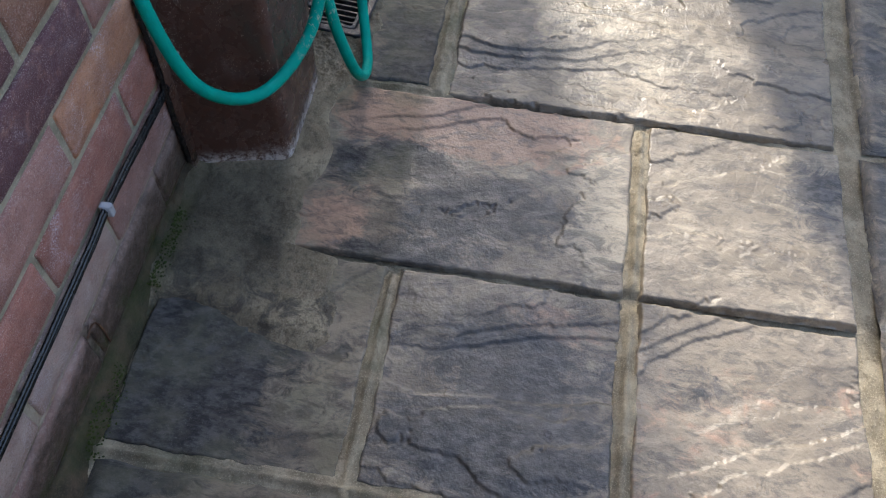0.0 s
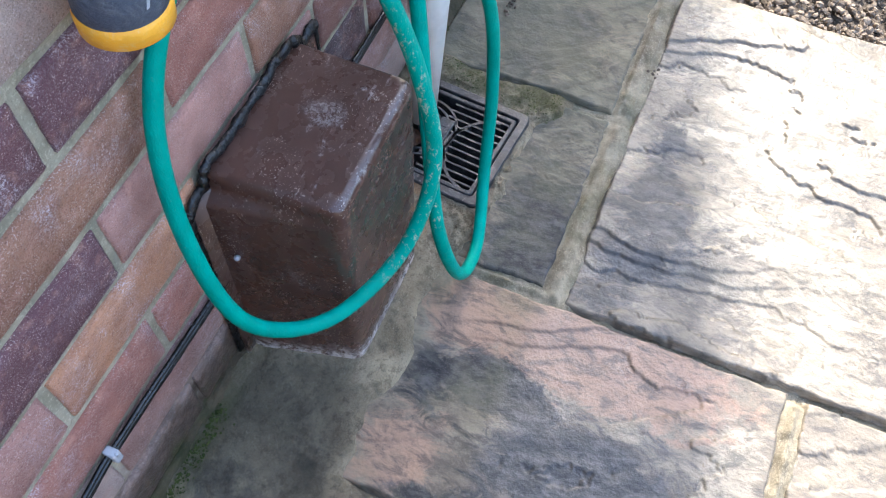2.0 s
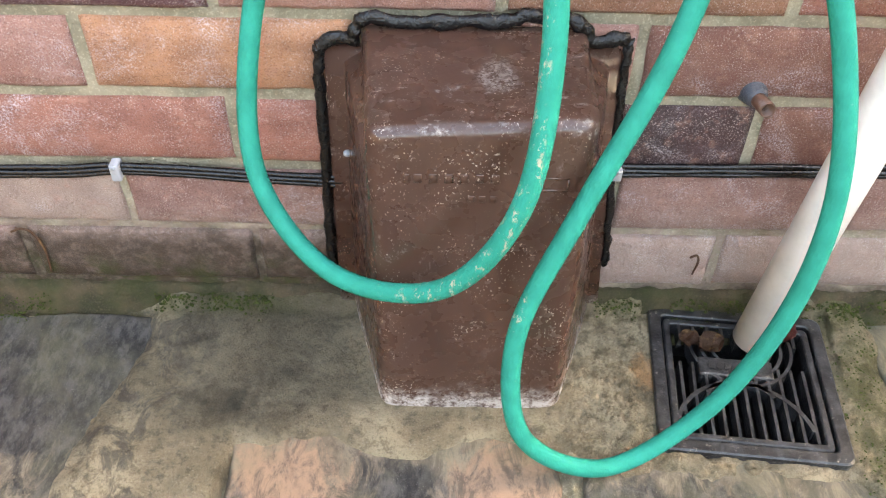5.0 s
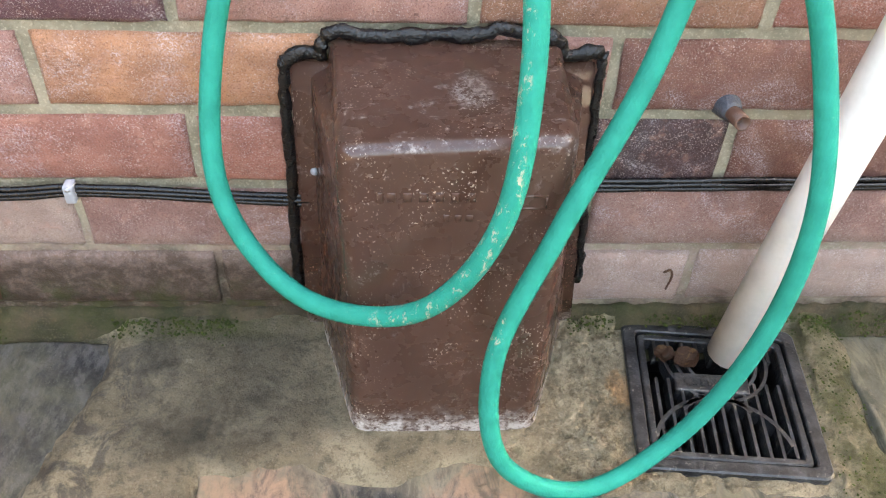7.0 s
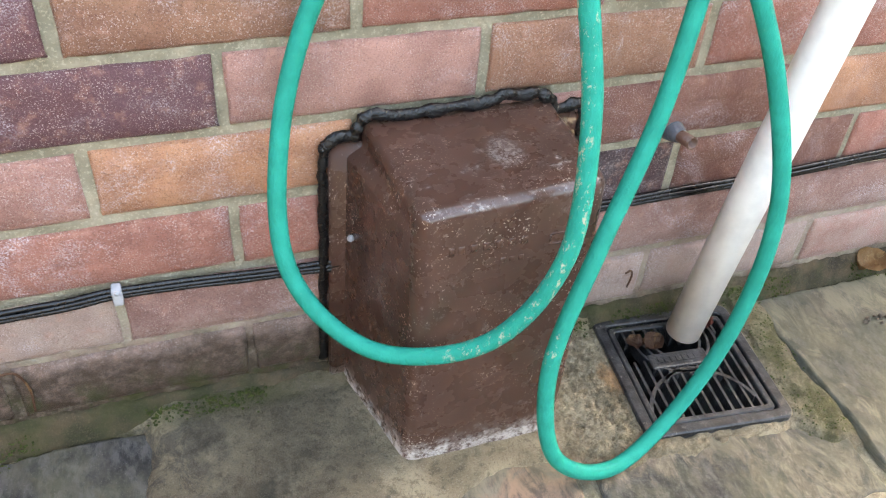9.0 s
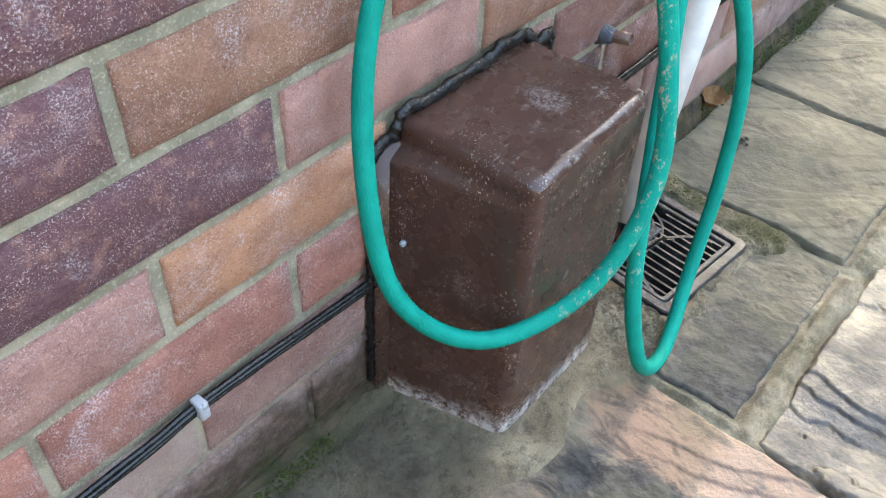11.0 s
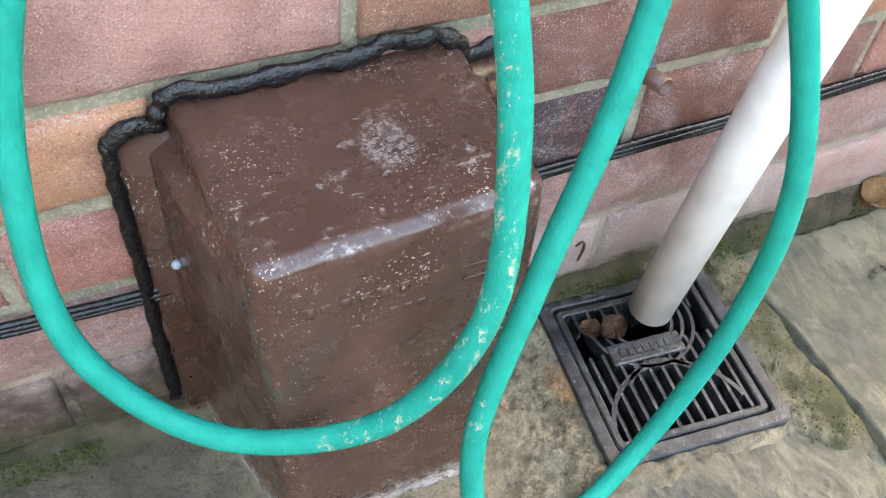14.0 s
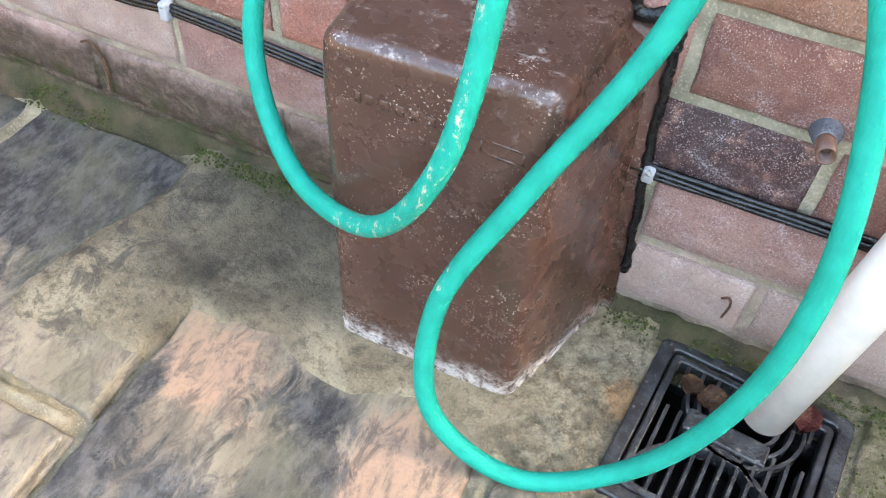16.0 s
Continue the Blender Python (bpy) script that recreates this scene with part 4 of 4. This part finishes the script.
part("red_band", lathe([(0.515, 0.0174), (0.52, 0.0182), (0.565, 0.0180), (0.572, 0.0172)], foot, top, 36), RED, connector, "red ring")
part("worn_label", lathe([(0.33, 0.0178), (0.335, 0.0183), (0.495, 0.0182), (0.505, 0.0174)], foot, top, 36), WORN, connector, "faded scuffed label band")
for side in (-1, 1):
    c = foot.lerp(top, 0.42)
    part("red_grip", box(c.x + side * 0.0172 - 0.002, c.x + side * 0.0172 + 0.002, c.y - 0.009, c.y + 0.009, c.z - 0.015, c.z + 0.016, 0.0015), RED, connector, "red grip pad")
part("threaded_nut", lathe([(0.57, 0.0150), (0.585, 0.0162), (0.93, 0.0166), (0.945, 0.0155)], foot, top, 40, ribs=20, rib=0.0009), CREAM, connector, "ribbed pale yellow nut")
part("tap_stub", lathe([(0.94, 0.0135), (1.0, 0.0135), (1.6, 0.0135)], foot, top, 24), GREY, connector, "dark grey tap outlet")

head_foot, head_top = Vector((-0.044, -0.041, 0.577)), Vector((-0.038, -0.046, 0.711))
spray = part("spray_head", lathe([(0.0, 0.0261), (0.02, 0.0300), (0.10, 0.0305), (0.13, 0.0291), (0.14, 0.0261)], head_foot, head_top, 40), YELLOW, hose, "yellow front ring of the spray head", at=hose_back)
part("grey_dial", lathe([(0.12, 0.0287), (0.14, 0.0294), (0.28, 0.0283), (0.40, 0.0252), (0.43, 0.0239)], head_foot, head_top, 40), GREY, spray, "dark grey selector dial")
part("collar", lathe([(0.42, 0.0228), (0.44, 0.0233), (0.56, 0.0213), (0.66, 0.0187), (0.80, 0.0165), (1.0, 0.0130)], head_foot, head_top, 40), YELLOW, spray, "tapered yellow collar")
part("face_plate", lathe([(-0.01, 0.0248), (0.03, 0.0261)], head_foot, head_top, 36), GREY, spray, "grey spray face")
arrow = bmesh.new()
tri = [arrow.verts.new(p) for p in ((-0.004, 0, -0.004), (0.004, 0, -0.004), (0, 0, 0.006))]
deep = [arrow.verts.new((v.co.x, 0.003, v.co.z)) for v in tri]
arrow.faces.new(tri), arrow.faces.new(deep)
for i in range(3):
    arrow.faces.new((tri[i], tri[(i + 1) % 3], deep[(i + 1) % 3], deep[i]))
bmesh.ops.recalc_face_normals(arrow, faces=arrow.faces[:])
part("pointer_mark", arrow, CLIP, spray, "pale pointer mark", smooth=False, at=pose(-0.049, -0.0700, 0.608, 0, 0, -8))


# ---- red and black tool hung in front of the pipe ----
tool = thing("hand_tool", 0.327, -0.13, 0.562)
tagged(tool, "red and black plastic hand tool hung beside the white pipe", "hand tool")
part("red_end", lathe([(0.0, 0.004), (0.06, 0.014), (0.18, 0.0215), (0.40, 0.025), (0.95, 0.026), (1.0, 0.025)], (-0.030, 0.0, 0.006), (0.004, 0.0, 0.006), 32), RED, tool)
part("black_collar", lathe([(0.0, 0.0255), (0.1, 0.0262), (0.7, 0.0255), (0.92, 0.021), (1.0, 0.012)], (0.003, 0.0, 0.006), (0.042, 0.004, 0.009), 32), BLACK, tool)
part("side_arm", box(0.098, 0.112, 0.0, 0.045, 0.016, 0.032, 0.004, 2), BLACK, tool)
part("bracket", box(0.092, 0.130, 0.035, 0.135, 0.005, 0.035, 0.006, 3), BLACK, tool, "black bracket reaching back to the wall")
part("strut", box(0.02, 0.112, -0.006, 0.008, 0.018, 0.032, 0.005, 2), BLACK, tool)


# ---- small marks on the wall ----
def twig(name, points, r, label):
    ob = part(name, sweep(spline(points, 6), r, 8, 0.2), LEAF)
    tagged(ob, label, "twig")


twig("rusty_wire", [(0.312, -0.002, 0.085), (0.318, -0.003, 0.089), (0.321, -0.003, 0.080), (0.319, -0.002, 0.062)], 0.0011, "short rusty bent wire in the mortar")
twig("rusty_wire", [(-0.345, -0.003, 0.108), (-0.334, -0.004, 0.113), (-0.325, -0.004, 0.108), (-0.320, -0.003, 0.085), (-0.322, -0.004, 0.055)], 0.0012, "short rusty bent wire in the mortar")


# ---- loose stones and moss ----
def lumps(name, count, place, size, material, label, category, seed, flat=0.7):
    """Many small uneven lumps in one mesh."""
    rng = random.Random(seed)
    base = bmesh.new()
    bmesh.ops.create_icosphere(base, subdivisions=1, radius=1)
    co = np.array([v.co[:] for v in base.verts])
    tri = np.array([[v.index for v in f.verts] for f in base.faces])
    base.free()
    gen = np.random.default_rng(seed)
    verts, faces = [], []
    for _ in range(count):
        spot = place(rng)
        if spot is None:
            continue
        s = rng.uniform(*size)
        jag = 1 + gen.uniform(-0.32, 0.32, (len(co), 1))
        turn = np.array(Euler([rng.uniform(0, 6.3) for _ in range(3)]).to_matrix())
        p = (co * jag * gen.uniform(0.6, 1.3, 3)) @ turn.T * s * np.array([1, 1, flat]) + np.array(spot)
        faces.append(tri + len(verts) * len(co))
        verts.append(p)
    me = bpy.data.meshes.new(name)
    me.from_pydata(np.concatenate(verts).tolist(), [], np.concatenate(faces).tolist())
    ob = linked(name, me, material, smooth=False)
    return tagged(ob, label, category, kind="stuff")


def gravel_spot(rng):
    x, y = 0.80 + 1.3 * rng.random() ** 1.4, -0.32 - 1.2 * rng.random()
    return (x + 0.006, y, -0.024 + 0.014 * rng.random() + 0.012 * noise.noise((x * 9, y * 9, 0)))


lumps("gravel", 15000, gravel_spot, (0.0015, 0.0075), GRAVEL, "loose grey-brown stone chippings and soil", "gravel", 5)


def moss_spot(rng):
    x = rng.uniform(-0.75, 1.3)
    if -0.03 < x < 0.225 or noise.noise((x * 9, 3, 0)) + 0.25 * noise.noise((x * 40, 1, 0)) < (-0.05 if x < 0.3 else -0.15):
        return None
    y = -0.002 - abs(rng.gauss(0, 0.007))
    z = max(fillet_height(x, y), concrete_height(x, y) if -0.27 < x < 0.53 else -1, -0.001)
    return (x, y - 0.004, z)


lumps("moss", 4200, moss_spot, (0.0006, 0.0019), MOSS, "low green moss along the foot of the wall", "moss", 8)


def drain_moss_spot(rng):
    x, y = rng.uniform(0.445, 0.505), rng.uniform(-0.22, -0.01)
    if noise.noise((x * 25, y * 25, 0)) < -0.05 or in_drain(x, y, DRAIN_HALF + 0.002):
        return None
    return (x, y, max(concrete_height(x, y), 0.001))


lumps("moss", 500, drain_moss_spot, (0.0005, 0.0015), MOSS, "thin green moss beside the drain", "moss", 9, 0.5)


def grit_spot(rng):
    x, y = rng.choice((rng.uniform(0.17, 0.28), rng.uniform(-0.20, 0.28))), rng.uniform(-0.20, -0.01)
    clear = in_drain(x, y, DRAIN_HALF + 0.003) or (-0.03 < x < 0.215 and y > -0.136)
    return None if clear or concrete_height(x, y) < 0.003 else (x, y, concrete_height(x, y))


lumps("grit", 1500, grit_spot, (0.0005, 0.0014), CONCRETE, "fine grit scattered on the concrete", "grit", 12)


def rubble_spot(rng):
    x, y = rng.uniform(0.185, 0.29), rng.uniform(-0.21, -0.015)
    clear = in_drain(x, y, DRAIN_HALF + 0.003) or (x < 0.215 and y > -0.136)
    return None if clear or concrete_height(x, y) < 0.002 else (x, y, concrete_height(x, y))


lumps("mortar_lumps", 900, rubble_spot, (0.0008, 0.0028), CONCRETE, "small rough lumps of mortar beside the drain", "mortar", 15, 0.6)


def crumb_spot(rng):
    x, y = rng.choice(((0.624, -0.087), (0.646, -0.081), (0.552, -0.020), (0.60, -0.33)))
    return (x + rng.gauss(0, 0.006), y + rng.gauss(0, 0.006), 0.004)


lumps("soil_crumbs", 22, crumb_spot, (0.0012, 0.0032), SOIL, "small dark crumbs of soil on the paving", "soil", 21)


# ---- bricks ----
def brick_mesh(seed, width=0.2145):
    """A brick's weathered face with rounded, slightly chipped arrises."""
    us = [0, 0.004, *(width * k / 9 for k in range(1, 9)), width - 0.004, width]
    vs = [0, 0.004, 0.022, 0.043, 0.0605, 0.0645]
    bm = bmesh.new()
    grid = []
    for j, v in enumerate(vs):
        row = []
        for i, u in enumerate(us):
            rim = i in (0, len(us) - 1) or j in (0, len(vs) - 1)
            n = 0.75 * noise.noise((u * 40 + seed * 7, v * 60, seed)) + 0.75 * noise.noise((u * 130 + seed * 3, v * 130, seed + 5))
            row.append(bm.verts.new((u - width / 2 + (0.0018 * n if i in (0, len(us) - 1) else 0), (0.0030 + 0.001 * n) if rim else 0.0008 * n, v + (0.0018 * n if j in (0, len(vs) - 1) else 0))))
        grid.append(row)
    for a, b in zip(grid, grid[1:]):
        for i in range(len(us) - 1):
            bm.faces.new((a[i], a[i + 1], b[i + 1], b[i]))
    loop = grid[0] + [r[-1] for r in grid[1:]] + grid[-1][-2::-1] + [r[0] for r in grid[-2:0:-1]]
    back = [bm.verts.new((v.co.x, 0.03, v.co.z)) for v in loop]
    for i in range(len(loop)):
        j = (i + 1) % len(loop)
        bm.faces.new((loop[i], back[i], back[j], loop[j]))
    bmesh.ops.recalc_face_normals(bm, faces=bm.faces[:])
    me = bpy.data.meshes.new("brick")
    bm.to_mesh(me)
    bm.free()
    me.materials.append(BRICK)
    me.shade_smooth()
    return me


RED_B, ORANGE, PURPLE, BROWN, PINK, PALE = ((0.44, 0.185, 0.135), (0.52, 0.25, 0.14), (0.15, 0.068, 0.078), (0.34, 0.17, 0.105),
                                                 (0.50, 0.26, 0.21), (0.44, 0.325, 0.27))
MAUVE, DIRTY, INK, RUST = (0.36, 0.20, 0.165), (0.185, 0.118, 0.085), (0.058, 0.034, 0.036), (0.24, 0.105, 0.075)
TINTS = {
    (0, -2): MAUVE, (0, -1): DIRTY, (0, 0): DIRTY, (0, 1): PALE, (0, 2): PALE, (1, -3): PALE, (1, -2): PALE, (1, -1): MAUVE, (1, 1): MAUVE, (1, 2): MAUVE,
    (2, -2): RED_B, (2, -1): RED_B, (2, 0): RED_B, (2, 1): INK, (2, 2): RUST, (3, -2): PINK, (3, -1): ORANGE, (3, 1): RUST, (3, 2): ORANGE,
    (4, -2): BROWN, (4, -1): PURPLE, (4, 0): PINK, (4, 1): BROWN, (4, 2): RED_B, (5, -2): PURPLE, (5, -1): BROWN, (5, 0): RED_B, (5, 1): BROWN,
    (6, -1): PURPLE, (6, 0): PURPLE, (6, 1): RED_B, (6, 2): BROWN, (7, -1): PALE, (7, 0): RED_B, (7, 1): PINK, (8, 0): BROWN,
}
brick_rng = random.Random(4)
brick_kinds = [brick_mesh(s) for s in range(6)]
for row in range(0, 11):
    for n in range(-6, 7):
        x = 0.225 * n + (0.1125 if row % 2 else 0.0)
        if x + 0.11 > 1.34:
            continue
        ob = new("brick", brick_kinds[brick_rng.randrange(6)])
        ob.parent = wall_north
        ob.location = (x + brick_rng.uniform(-0.0015, 0.0015), brick_rng.uniform(-0.001, 0.001), 0.0452 + 0.075 * row + brick_rng.uniform(-0.001, 0.001))
        ob.rotation_euler = (0, radians(brick_rng.uniform(-0.4, 0.4)), 0)
        tone = TINTS.get((row, n)) or brick_rng.choice((RED_B, ORANGE, PURPLE, BROWN, PINK, BROWN))
        f = brick_rng.uniform(0.9, 1.1)
        ob.color = (*(v * f for v in tone), 1)
